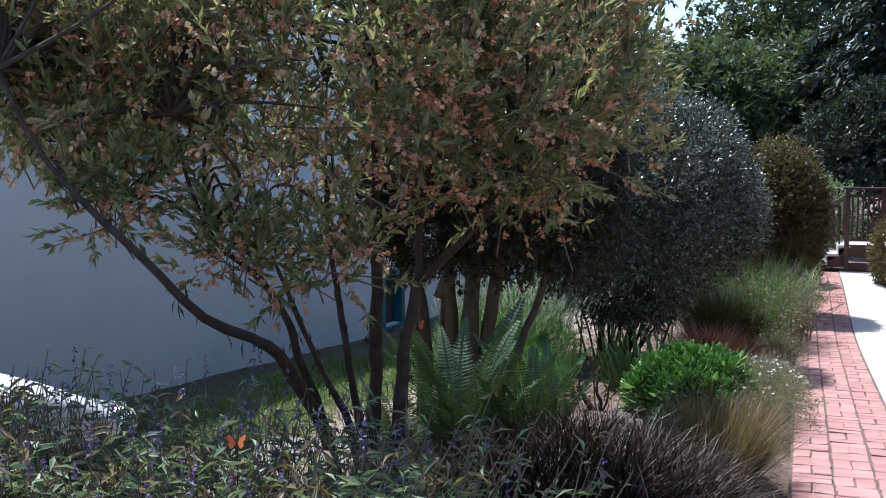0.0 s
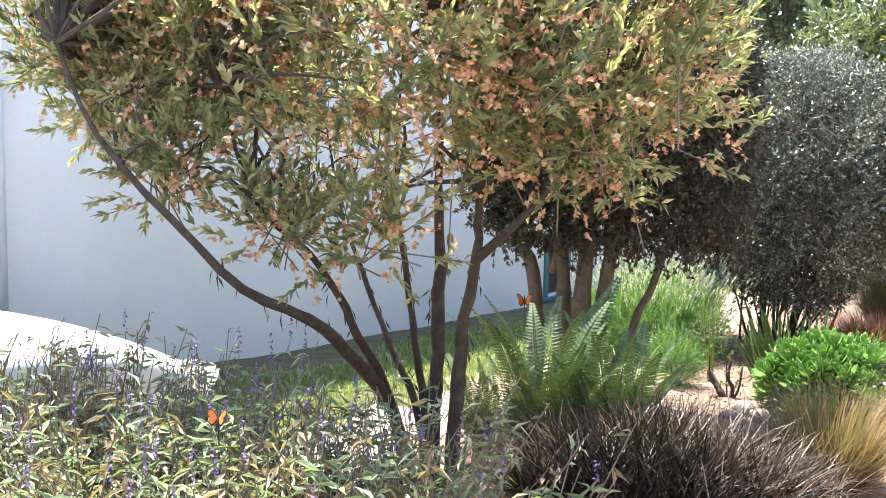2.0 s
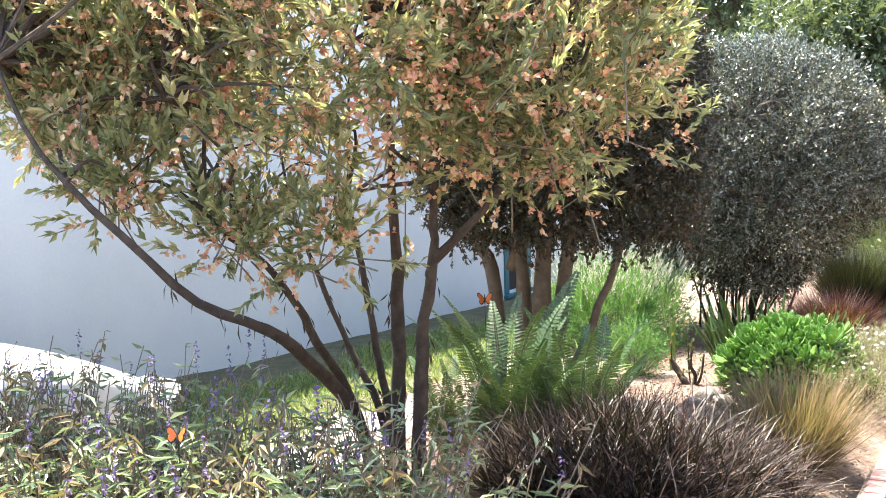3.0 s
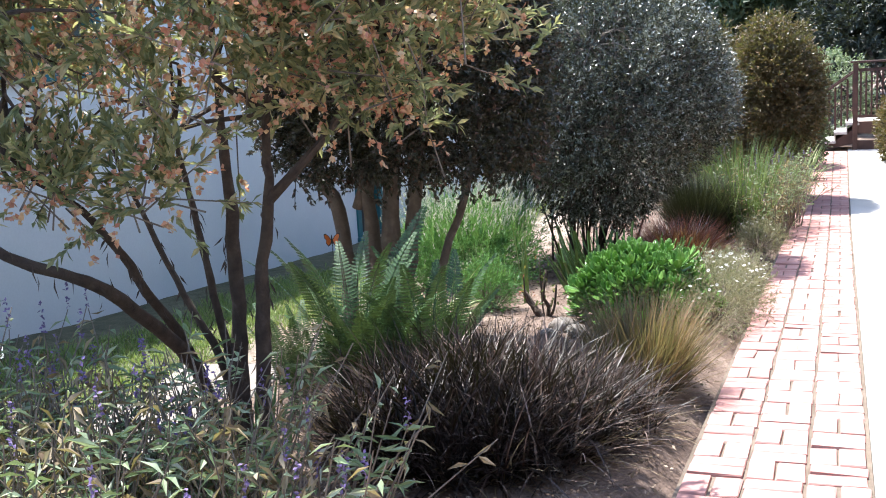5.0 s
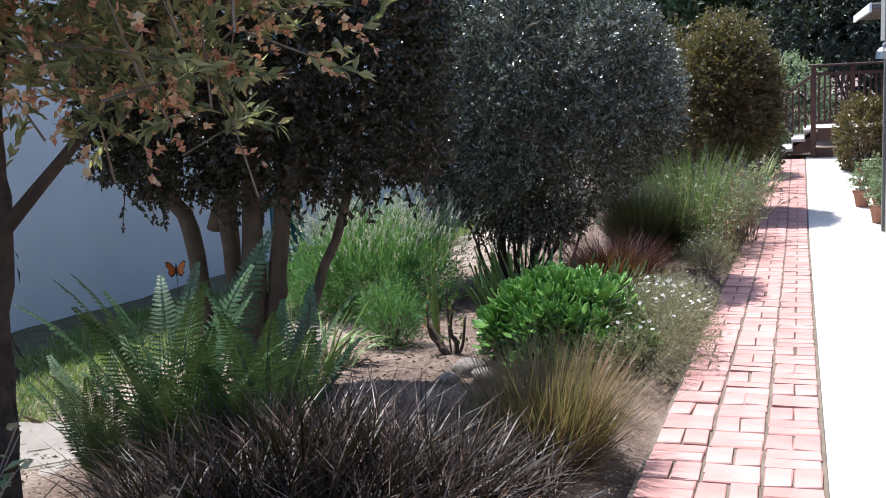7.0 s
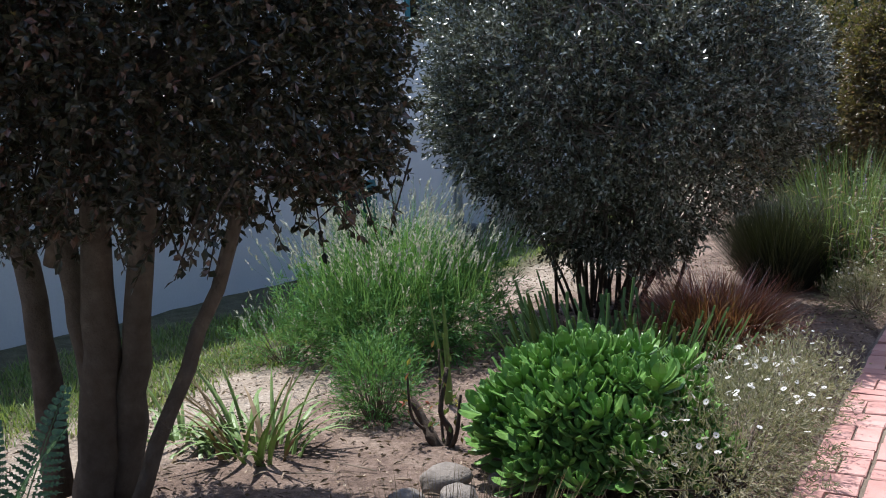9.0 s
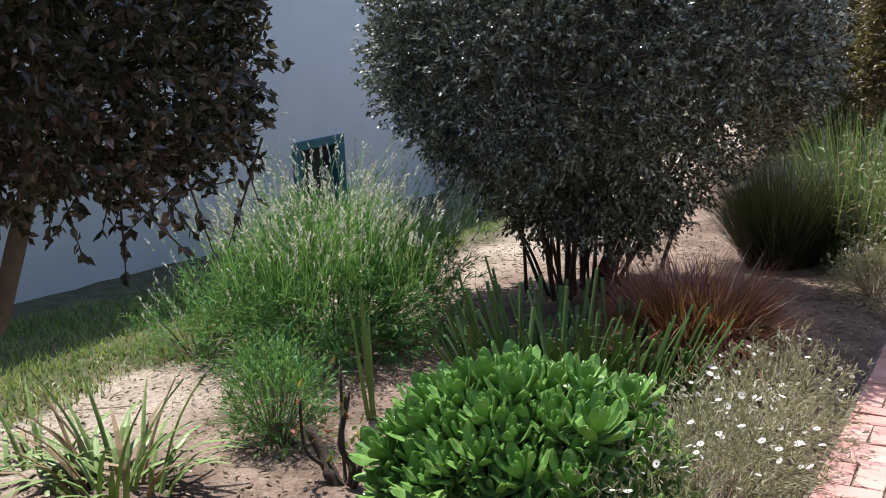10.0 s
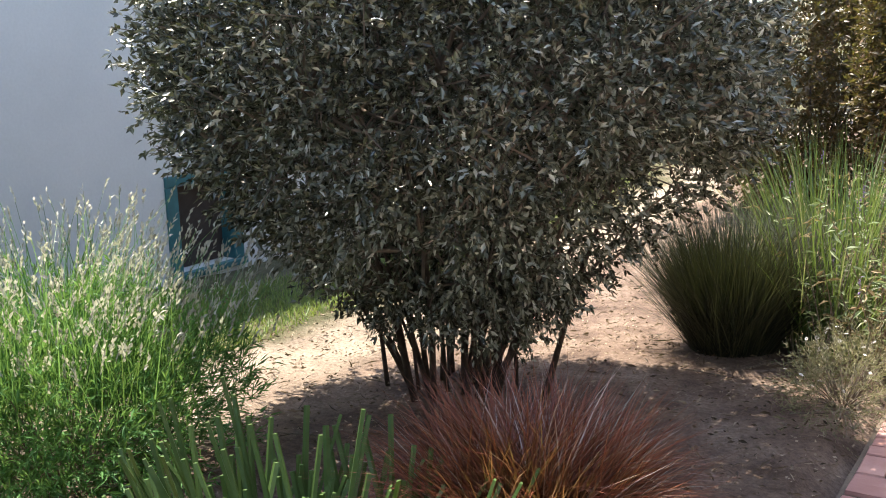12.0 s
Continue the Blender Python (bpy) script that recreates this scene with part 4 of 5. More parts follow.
def succulent():
    rng = np.random.RandomState(61)
    at = (-0.87, 7.22)
    th = thing("succulent_bush", (at[0], at[1], G(*at)), "bright green rounded succulent bush of leafy rosettes", "succulent")
    kinds = []
    for k in range(4):
        b = Buf()
        for ring, (m, ln, tilt) in enumerate([(4, 0.06, 0.22), (5, 0.09, 0.5), (6, 0.10, 0.85), (5, 0.10, 1.2)]):
            for j in range(m):
                a = 6.28 * (j + 0.5 * ring + rng.uniform(-0.2, 0.2)) / m
                d = np.array([math.cos(a) * math.sin(tilt), math.sin(a) * math.sin(tilt), math.cos(tilt)])
                sd = np.array([-math.sin(a), math.cos(a), 0])
                nn = np.cross(d, sd)
                l = ln * rng.uniform(0.85, 1.15)
                v = []
                for u, w in ((0.0, 0.22), (0.35, 0.55), (0.7, 1.0), (0.9, 0.72), (1.0, 0.12)):
                    c = d * l * u - nn * l * 0.12 * math.sin(u * 3)
                    v += [c + sd * w * l * 0.2, c - nn * 0.004, c - sd * w * l * 0.2, c + nn * 0.004]
                i0 = np.arange(4)[:, None] * 4
                b.add(np.array(v) + [0, 0, -0.012 * ring], np.concatenate([i0 + [q, (q + 1) % 4, 4 + (q + 1) % 4, 4 + q] for q in range(4)]))
        kinds.append(b.mesh("rosette", L_SUCC))
    n = 120
    st = Buf()
    for i in range(n):
        u = (i + 0.5) / n
        el = math.asin(1 - u * 0.93)
        a = i * 2.39996
        r = 1 + rng.normal(0, 0.085)
        p = np.array([math.cos(a) * math.cos(el) * 0.40 * r, math.sin(a) * math.cos(el) * 0.36 * r, 0.06 + math.sin(el) * 0.36 * r])
        d = Vector((p[0], p[1], p[2] * 1.3)).normalized()
        ob = part("rosette", kinds[rng.randint(4)], None, th)
        ob.matrix_basis = Matrix.LocRotScale(p, (d * 0.65 + Vector((rng.normal(0, 0.15), rng.normal(0, 0.15), 0.5))).to_track_quat("Z", "Y") @ Euler((0, 0, rng.uniform(0, 6))).to_quaternion(), Vector((1, 1, 1)) * rng.uniform(0.85, 1.35))
        tube(st, smooth_path([(p[0] * 0.1, p[1] * 0.1, -0.02), p * 0.5, p * 0.98], 5), [0.008, 0.007, 0.007, 0.006, 0.006], 5, False)
    part("stems", st, BARK_TAN, th)


succulent()


def mound(name, label, at, mat, r, h, n, L, W, seed, category, spike=None, twig_mat=None, up=0.6, stems=None):
    """A soft mound of fine upright shoots; spike: (material, count, rise)."""
    rng = np.random.RandomState(seed)
    th = thing(name, (at[0], at[1], G(*at)), label, category)
    P, D = crown_points(rng, n, (0, 0, h * 0.35), (r[0], r[1], h * 0.65), (0.35, 1.02), 2.2, 0.2, 2.5)
    ok = P[:, 2] > 0.02
    P, D = P[ok], D[ok]
    lf, tw = Buf(), Buf()
    sprays(lf, P, D, rng, 7, 0.09, L, W, up, 0.5)
    part("foliage", lf, mat, th)
    for i in range(60):
        k = rng.randint(len(P))
        tube(tw, smooth_path([(P[k][0] * 0.2, P[k][1] * 0.2, -0.02), P[k] * [0.6, 0.6, 0.5], P[k]], 5), [0.004, 0.004, 0.003, 0.002, 0.002], 4, False)
    part("stems", tw, twig_mat or TWIG, th)
    if spike:
        sm, count, rise = spike
        b, f = Buf(), Buf()
        top = np.where(D[:, 2] > 0.15)[0]
        k = top[rng.randint(len(top), size=count)]
        base = P[k]
        az = np.arctan2(base[:, 1], base[:, 0]) + rng.normal(0, 0.6, count)
        tips = blades(b, base, az, rng.uniform(0.05, 0.45, count), rng.uniform(0.6, 1.2, count) * rise, 0.0035, rng.uniform(0, 0.6, count), rng, 3, 0.6)
        part("flower_stalks", b, mat, th)
        d = unit(np.stack([np.cos(az) * 0.5, np.sin(az) * 0.5, np.ones(count)], 1))
        for q in range(5):
            leaves(f, tips - d * 0.006 * (q - 2) * 2, d + rng.normal(0, 0.25, d.shape), rng.uniform(0.016, 0.03, count), rng.uniform(0.008, 0.013, count), rng)
        part("flower_spikes", f, sm, th, "pale seed and flower spikes")
    return th


mound("lavender_bush", "large green lavender bush with pale flower spikes", (-2.58, 8.72), L_LAV, (0.6, 0.66), 0.64, 4200, 0.05, 0.007, 71, "lavender", (L_SPIKE, 1100, 0.36))
mound("lavender_bush", "small round green lavender bush", (-1.98, 7.5), L_LAV, (0.17, 0.17), 0.34, 700, 0.035, 0.005, 72, "lavender", (L_LAV, 60, 0.08))
mound("lavender_bush", "small green lavender bush at the lawn edge", (-3.05, 8.3), L_LAV, (0.3, 0.3), 0.3, 380, 0.035, 0.005, 73, "lavender", (L_SPIKE, 40, 0.12))


def daisy_bush(at, r, h, n, flowers, seed, label):
    rng = np.random.RandomState(seed)
    th = mound("daisy_bush", label, at, L_DAISY, r, h, n, 0.026, 0.005, seed, "daisy", None, None, 0.5)
    b = Buf()
    for j in range(11):
        a = 6.28 * j / 11
        sd = np.array([-math.sin(a), math.cos(a), 0]) * 0.0022
        d = np.array([math.cos(a), math.sin(a), 0.18])
        b.add([d * 0.003 - sd * 0.5, d * 0.003 + sd * 0.5, d * 0.011 + sd, d * 0.011 - sd], [(0, 1, 2, 3)])
    me = b.mesh("flower", PETAL)
    for i in range(flowers):
        a, q = rng.uniform(0, 6.28), math.sqrt(rng.uniform(0, 1))
        z = h * (0.35 + 0.65 * math.sqrt(max(0, 1 - (q * 0.95) ** 2))) + rng.uniform(0.0, 0.05)
        ob = part("flower", me, None, th)
        ob.matrix_basis = Matrix.LocRotScale((math.cos(a) * q * r[0], math.sin(a) * q * r[1], z), Euler((rng.normal(0, 0.5), rng.normal(0, 0.5), 0)), Vector((1, 1, 1)) * rng.uniform(0.6, 1.05))


daisy_bush((-0.42, 7.35), (0.30, 0.72), 0.36, 2300, 110, 81, "grey-green daisy bush with small white flowers spilling over the bricks")
daisy_bush((-0.42, 8.3), (0.26, 0.5), 0.27, 1000, 50, 82, "low grey-green daisy bush with small white flowers")
daisy_bush((-0.4, 10.9), (0.22, 0.6), 0.24, 900, 24, 83, "low grey foliage bush with few white flowers beside the bricks")


def sage_patch(name, label, at, r, n, h, seed, flower=True):
    """Leafy upright perennial stems with green and dry leaves and a few purple spikes."""
    rng = np.random.RandomState(seed)
    th = thing(name, (at[0], at[1], G(*at)), label, "perennial")
    st, lf, dr, fl = Buf(), Buf(), Buf(), Buf()
    for i in range(n):
        a, q = rng.uniform(0, 6.28), math.sqrt(rng.uniform(0, 1))
        p0 = np.array([math.cos(a) * q * r[0], math.sin(a) * q * r[1], -0.02])
        hh = h * rng.uniform(0.6, 1.12)
        lean = rng.normal(0, 0.16, 2) + p0[:2] * 0.18
        p = smooth_path([p0, p0 + [lean[0] * 0.4, lean[1] * 0.4, hh * 0.5], p0 + [lean[0], lean[1], hh]], 7)
        tube(st, p, np.linspace(0.0045, 0.0018, len(p)), 4, False)
        dry = rng.rand() < 0.42
        m = 14
        s = rng.uniform(0.3, 1.0, m)
        pos = np.stack([np.interp(s, np.linspace(0, 1, len(p)), p[:, k]) for k in range(3)], 1)
        az = rng.uniform(0, 6.28, m)
        d = np.stack([np.cos(az), np.sin(az), rng.uniform(-0.5, 0.7, m) - (0.6 if dry else 0)], 1)
        leaves(dr if dry else lf, pos, d, rng.uniform(0.035, 0.085, m), rng.uniform(0.009, 0.018, m), rng, 0.15, 0.2)
        if flower and rng.rand() < 0.12:
            k = 16
            u = rng.uniform(0, 0.09, k)
            c = p[-1] + np.array([0, 0, 1]) * u[:, None]
            leaves(fl, c, rng.normal(size=(k, 3)), 0.014, 0.009, rng)
    part("stems", st, TWIG, th)
    part("leaves", lf, L_SAGE, th, "narrow grey-green leaves")
    part("dry_leaves", dr, L_DRY, th, "withered brown leaves")
    if fl.n:
        part("flowers", fl, PURPLE, th, "small purple flower spikes")


for k, (x, y, rx, ry, h, n, lab) in enumerate([
        (-1.15, 2.75, 0.36, 0.42, 0.60, 200, "pale green sage with withered leaves and purple flower spikes"),
        (-1.55, 3.0, 0.40, 0.40, 0.66, 210, "green sage with withered brown leaves"),
        (-2.0, 2.8, 0.45, 0.45, 0.68, 240, "green sage with withered leaves and purple flower spikes"),
        (-2.5, 2.9, 0.45, 0.45, 0.72, 210, "half-dry sage with brown leaves and bare stems"),
        (-2.75, 2.4, 0.4, 0.45, 0.74, 190, "half-dry sage with brown leaves and bare stems"),
        (-1.65, 2.35, 0.5, 0.4, 0.62, 240, "green sage with withered leaves and purple flower spikes")]):
    sage_patch("sage_bush", lab, (x, y), (rx, ry), n, h, 91 + k * 10)
sage_patch("sage_bush", "tall grey sage with purple flowers beside the bricks", (-0.42, 11.7), (0.28, 0.45), 110, 0.7, 96)
sage_patch("sage_bush", "tall grey sage with purple flowers beside the bricks", (-0.4, 12.8), (0.32, 0.6), 170, 0.75, 97)
sage_patch("sage_bush", "low grey sage hanging over the bricks", (-0.34, 14.4), (0.25, 0.8), 120, 0.5, 98)


def rose_stump():
    rng = np.random.RandomState(101)
    at = (-1.52, 7.25)
    th = thing("old_rose", (at[0], at[1], G(*at)), "pruned old rose with gnarled dark canes and few red-tinged leaves", "rose")
    canes = [[(0, 0, -0.03), (-0.06, 0, 0.05), (-0.1, 0.02, 0.10), (-0.19, 0.03, 0.24)], [(0.02, 0, -0.03), (0.04, 0.02, 0.09), (0.0, 0.0, 0.2), (0.02, 0.05, 0.42)],
             [(0.03, 0, -0.03), (0.1, -0.02, 0.10), (0.12, 0, 0.3)], [(-0.09, 0, 0.08), (-0.14, -0.06, 0.18), (-0.16, -0.05, 0.40)], [(0, 0.02, -0.03), (-0.03, 0.06, 0.15), (-0.05, 0.1, 0.5)]]
    rad = [0.03, 0.016, 0.012, 0.008, 0.008]
    lf = Buf()
    for c, r in zip(canes, rad):
        p = smooth_path(c, 12)
        b = Buf()
        tube(b, p, r * np.linspace(1.2, 0.7, len(p)) * rng.uniform(0.9, 1.15, len(p)), 8)
        part("cane", b, BARK_DARK, th, smooth=True)
        m = 14
        k = rng.randint(len(p) // 2, len(p), m)
        leaves(lf, p[k] + rng.normal(0, 0.03, (m, 3)), rng.normal(size=(m, 3)) + [0, 0, 0.3], rng.uniform(0.03, 0.05, m), 0.022, rng)
    part("leaves", lf, leaf_mat("rose_leaf", [(0.0, (0.05, 0.1, 0.03)), (0.6, (0.12, 0.18, 0.05)), (0.85, (0.3, 0.07, 0.05)), (1.0, (0.45, 0.4, 0.08))], 0.4, 0.3), th)
    th.scale = (0.75, 0.75, 0.75)


rose_stump()


def rock(at, r, seed):
    rng = np.random.RandomState(seed)
    bm = bmesh.new()
    bmesh.ops.create_icosphere(bm, subdivisions=3, radius=1)
    o = rng.uniform(0, 50, 3)
    for v in bm.verts:
        k = 1 + 0.28 * noise.noise(Vector(v.co) * 1.3 + Vector(o)) + 0.07 * noise.noise(Vector(v.co) * 4 + Vector(o))
        v.co = Vector((v.co.x * r * 1.25 * k, v.co.y * r * k, v.co.z * r * 0.7 * k))
    ob = part("rock", bm, ROCK, None, smooth=True)
    ob.matrix_basis = pose(at[0], at[1], G(*at) + r * 0.35, 0, 0, rng.uniform(0, 360))
    tagged(ob, "rounded grey garden rock half sunk in the soil", "rock", "rocks in the bed")


for i, (x, y, r) in enumerate([(-1.3, 6.86, 0.075), (-1.17, 6.72, 0.065), (-1.34, 6.66, 0.05), (-1.12, 6.95, 0.05), (-1.06, 6.62, 0.035)]):
    rock((x, y), r, 110 + i)


def butterfly(at, top, turn, size):
    th = thing("butterfly_stake", (at[0], at[1], G(*at)), "orange and black butterfly ornament on a thin wire stake", "garden ornament", "butterfly stakes")
    h = top - G(*at)
    b = Buf()
    tube(b, [(0, 0, -0.04), (0.004, 0, h * 0.5), (0, 0, h)], 0.0018, 5)
    part("stake", b, BLACK, th)
    b = Buf()
    tube(b, [(0, -0.03, h), (0, -0.01, h), (0, 0.01, h), (0, 0.034, h)], [0.002, 0.005, 0.005, 0.002], 8)
    part("body", b, BLACK, th)
    for sd in (-1, 1):
        for nm, sc, mat, lift in (("wing_edge", 1.0, BLACK, 0.0), ("wing", 0.8, WING, 0.0022)):
            b = Buf()
            out = [(0, 0.004), (0.35, 0.5), (0.75, 0.75), (1, 0.62), (0.95, 0.2), (0.72, 0.0), (0.8, -0.4), (0.5, -0.72), (0.2, -0.5), (0, -0.02)]
            c = np.mean(out, 0)
            pts = [(c[0] + (p[0] - c[0]) * sc, c[1] + (p[1] - c[1]) * sc) for p in out]
            v = [(sd * p[0] * 0.052 * size, p[1] * 0.06 * size, h + p[0] * 0.03 * size + q) for q in (lift, lift - 0.0015 - (0.004 if sc < 1 else 0)) for p in pts]
            n = len(out)
            i = np.arange(n)[:, None]
            b.add(v, np.array([np.arange(n)]), np.array([np.arange(n)[::-1] + n]), np.concatenate([i, (i + 1) % n, (i + 1) % n + n, i + n], 1))
            part(nm, b, mat, th, "orange wing panel" if sc < 1 else "")
    th.matrix_basis = pose(at[0], at[1], G(*at), 0, 0, turn)
    for ch in th.children:
        if ch.name.split(".")[0] != "stake":
            ch.matrix_basis = Matrix.Translation((0, 0, h)) @ Matrix.Rotation(radians(62), 4, "X") @ Matrix.Translation((0, 0, -h))


butterfly((-2.33, 5.86), 0.70, 30, 0.85)
butterfly((-1.64, 2.6), 0.86, 20, 0.55)


def slab(at, w, d, turn):
    bm = bevel_box(-w / 2, w / 2, -d / 2, d / 2, -0.05, 0.0, 0.012)
    ob = part("stepping_slab", bm, SLABSTONE)
    ob.matrix_basis = pose(at[0], at[1], G(*at) + 0.012, 0, 0, turn)
    tagged(ob, "flat weathered tan-grey stepping slab set in the soil", "paving slab", "slabs by the lawn")


slab((-2.78, 5.25), 0.62, 0.75, 12)
slab((-2.66, 4.4), 0.6, 0.7, 4)


# ---- parked car ----
def car():
    th = thing("parked_car", (-3.9, 2.02, 0.1), "white parked car with rounded hood beside the house wall", "car")
    # lengthwise stations: y, half width, sill, belt (hood edge), crown
    st = [(2.30, 0.55, 0.24, 0.28, 0.31), (2.24, 0.70, 0.18, 0.36, 0.41), (2.0, 0.80, 0.16, 0.47, 0.54), (1.6, 0.85, 0.16, 0.62, 0.70), (1.1, 0.87, 0.16, 0.70, 0.79), (0.85, 0.87, 0.16, 0.72, 0.82),
          (0.0, 0.88, 0.16, 0.74, 0.80), (-1.2, 0.88, 0.16, 0.76, 0.82), (-1.9, 0.84, 0.2, 0.75, 0.82), (-2.2, 0.7, 0.3, 0.7, 0.75)]
    b = Buf()
    ring = []
    for y, w, s, bl, cr in st:
        prof = [(-w * 0.92, s), (-w, (s + bl) / 2), (-w * 0.985, bl - 0.06), (-w * 0.93, bl), (-w * 0.6, cr - 0.025), (-w * 0.25, cr), (w * 0.25, cr), (w * 0.6, cr - 0.025), (w * 0.93, bl), (w * 0.985, bl - 0.06), (w, (s + bl) / 2), (w * 0.92, s)]
        ring.append([(x, y, z) for x, z in prof])
    n = 12
    i = (np.arange(len(st) - 1)[:, None] * n + np.arange(n)[None]).reshape(-1, 1)
    j = (np.arange(len(st) - 1)[:, None] * n + (np.arange(n)[None] + 1) % n).reshape(-1, 1)
    b.add(np.array(ring).reshape(-1, 3), np.concatenate([i, i + n, j + n, j], 1), np.array([np.arange(n)]), np.array([np.arange(n)[::-1] + n * (len(st) - 1)]))
    me = b.mesh("body", CARPAINT, True)
    ob = part("body", me, None, th)
    sub = ob.modifiers.new("subd", "SUBSURF")
    sub.levels = sub.render_levels = 2
    cab = Buf()
    cs = [(0.95, 0.70, 0.80), (0.25, 0.60, 1.22), (-0.9, 0.60, 1.25), (-1.75, 0.68, 0.82)]
    v = []
    for y, w, z in cs:
        v += [(-w, y, z), (w, y, z), (0.88 * w / abs(w) * 0.86, y, 0.74), (-0.88 * 0.86, y, 0.74)]
    i0 = np.arange(3)[:, None] * 4
    cab.add(v, np.concatenate([i0 + [q, 4 + q, 4 + (q + 1) % 4, (q + 1) % 4] for q in range(4)]))
    part("windows", cab, surf_mat("tinted_glass", [(0.3, (0.02, 0.025, 0.03)), (0.7, (0.03, 0.035, 0.04))], 3, 30, 0.05, 0.0), th, "dark tinted windscreen and side glass")
    part("roof", bevel_box(-0.58, 0.58, -0.95, 0.28, 1.215, 1.265, 0.02, 2), CARPAINT, th)
    for sx in (-1, 1):
        b = Buf()
        tube(b, [(sx * 0.70, 0.98, 0.79), (sx * 0.61, 0.27, 1.24), (sx * 0.60, -0.9, 1.26), (sx * 0.68, -1.75, 0.82)], 0.03, 6)
        part("pillar", b, CARPAINT, th, smooth=True)
        b = Buf()
        tube(b, smooth_path([(sx * 0.78, 0.12, 0.84), (sx * 0.9, 0.1, 0.88), (sx * 1.0, 0.08, 0.89)], 6), [0.04, 0.06, 0.075, 0.08, 0.075, 0.05], 10)
        part("mirror", b, CARPAINT, th, smooth=True)
        for y in (1.4, -1.35):
            b = Buf()
            tube(b, [(sx * 0.70, y, 0.1), (sx * 0.73, y, 0.1), (sx * 0.86, y, 0.1), (sx * 0.895, y, 0.1)], [0.26, 0.3, 0.3, 0.27], 24)
            w = part("tyre", b, RUBBER, th, smooth=True)
            b = Buf()
            tube(b, [(sx * 0.80, y, 0.1), (sx * 0.902, y, 0.1)], [0.19, 0.17], 18)
            part("rim", b, STEEL, w)
        part("headlight", bevel_box(sx * 0.62 - 0.13, sx * 0.62 + 0.13, 2.07, 2.235, 0.32, 0.42, 0.03, 2), GLASS, th)
    b = Buf()
    tube(b, [(-0.7, 1.0, 0.805), (0.0, 1.06, 0.825), (0.7, 1.0, 0.805)], 0.022, 6)
    part("wiper_cowl", b, RUBBER, th, "black cowl below the windscreen")


car()


# ---- stairs and deck ----
def stairs_deck():
    z0 = G(0, 20.0)
    th = thing("wooden_stairs", (-0.02, 20.0, z0), "dark redwood garden stairs with treads coloured pale as if sunlit and railing", "stairs")
    deck = thing("wooden_deck", (0.555, 20.0, z0), "dark redwood raised deck with baluster railing", "deck")
    run, rise, n = 0.21, 0.17, 3
    # treads and risers get the pale colour that paints sunlight on them
    for i in range(n):
        part("tread", bevel_box(0.03 + i * run, 0.03 + (i + 1) * run + 0.03, -0.035, 1.18, (i + 1) * rise - 0.05, (i + 1) * rise, 0.006), TREAD, th, "pale tread with sunlight put into its colour")
    for i in range(n):
        part("riser", bevel_box(0.035 + i * run, 0.055 + i * run, -0.01, 1.15, i * rise + 0.002, (i + 1) * rise - 0.052, 0.004), TREAD, th, "pale riser with sunlight put into its colour")
    for yy in (0.0, 1.1):
        b = Buf()
        b.add([(0.03, yy, 0), (0.03, yy + 0.045, 0), (0.66, yy + 0.045, 0.12), (0.66, yy, 0.12), (0.03, yy, 0.02), (0.03, yy + 0.045, 0.02), (0.66, yy + 0.045, 0.44), (0.66, yy, 0.44)], CUBE_F)
        part("stringer", b, REDWOOD, th)
        part("newel", bevel_box(-0.03, 0.06, yy - 0.045, yy + 0.045, -0.03, 0.98, 0.006), REDWOOD, th)
        b = Buf()
        b.add([(-0.06, yy - 0.05, 0.98), (-0.06, yy + 0.07, 0.98), (0.68, yy + 0.07, 1.5), (0.68, yy - 0.05, 1.5), (-0.06, yy - 0.05, 1.02), (-0.06, yy + 0.07, 1.02), (0.68, yy + 0.07, 1.54), (0.68, yy - 0.05, 1.54)], CUBE_F)
        part("handrail", b, REDWOOD, th)
        for k in range(5):
            x = 0.13 + k * 0.11
            part("baluster", bevel_box(x, x + 0.035, yy + 0.002, yy + 0.037, 0.2 + x * 0.72, 0.98 + x * 0.7, 0.004), REDWOOD, th)
    for k in range(8):
        part("deck_board", bevel_box(-0.07, 1.25, 0.02 + k * 0.15, 0.02 + k * 0.15 + 0.142, 0.49, 0.53, 0.005), TREAD, deck, "pale board with sunlight put into its colour")
    part("rim_joist", bevel_box(-0.07, 1.25, -0.03, 0.015, 0.30, 0.53, 0.005), REDWOOD, deck)
    part("skirt", bevel_box(-0.05, 1.25, -0.02, 0.012, -0.02, 0.17, 0.005), REDWOOD, deck)
    for x in (-0.07, 0.58, 1.16):
        part("post", bevel_box(x, x + 0.09, -0.075, -0.033, -0.03, 1.62, 0.006), REDWOOD, deck)
    part("cap_rail", bevel_box(-0.12, 1.28, -0.12, 0.05, 1.622, 1.662, 0.006), REDWOOD, deck)
    part("top_rail", bevel_box(0.024, 1.158, -0.07, -0.03, 1.46, 1.52, 0.004), REDWOOD, deck)
    part("bottom_rail", bevel_box(0.024, 1.158, -0.07, -0.03, 0.60, 0.65, 0.004), REDWOOD, deck)
    for k in range(12):
        x = 0.05 + k * 0.095
        if abs(x - 0.6) > 0.06:
            part("baluster", bevel_box(x, x + 0.035, -0.068, -0.034, 0.652, 1.458, 0.004), REDWOOD, deck)

    th.scale = deck.scale = (0.9, 0.9, 0.9)


stairs_deck()


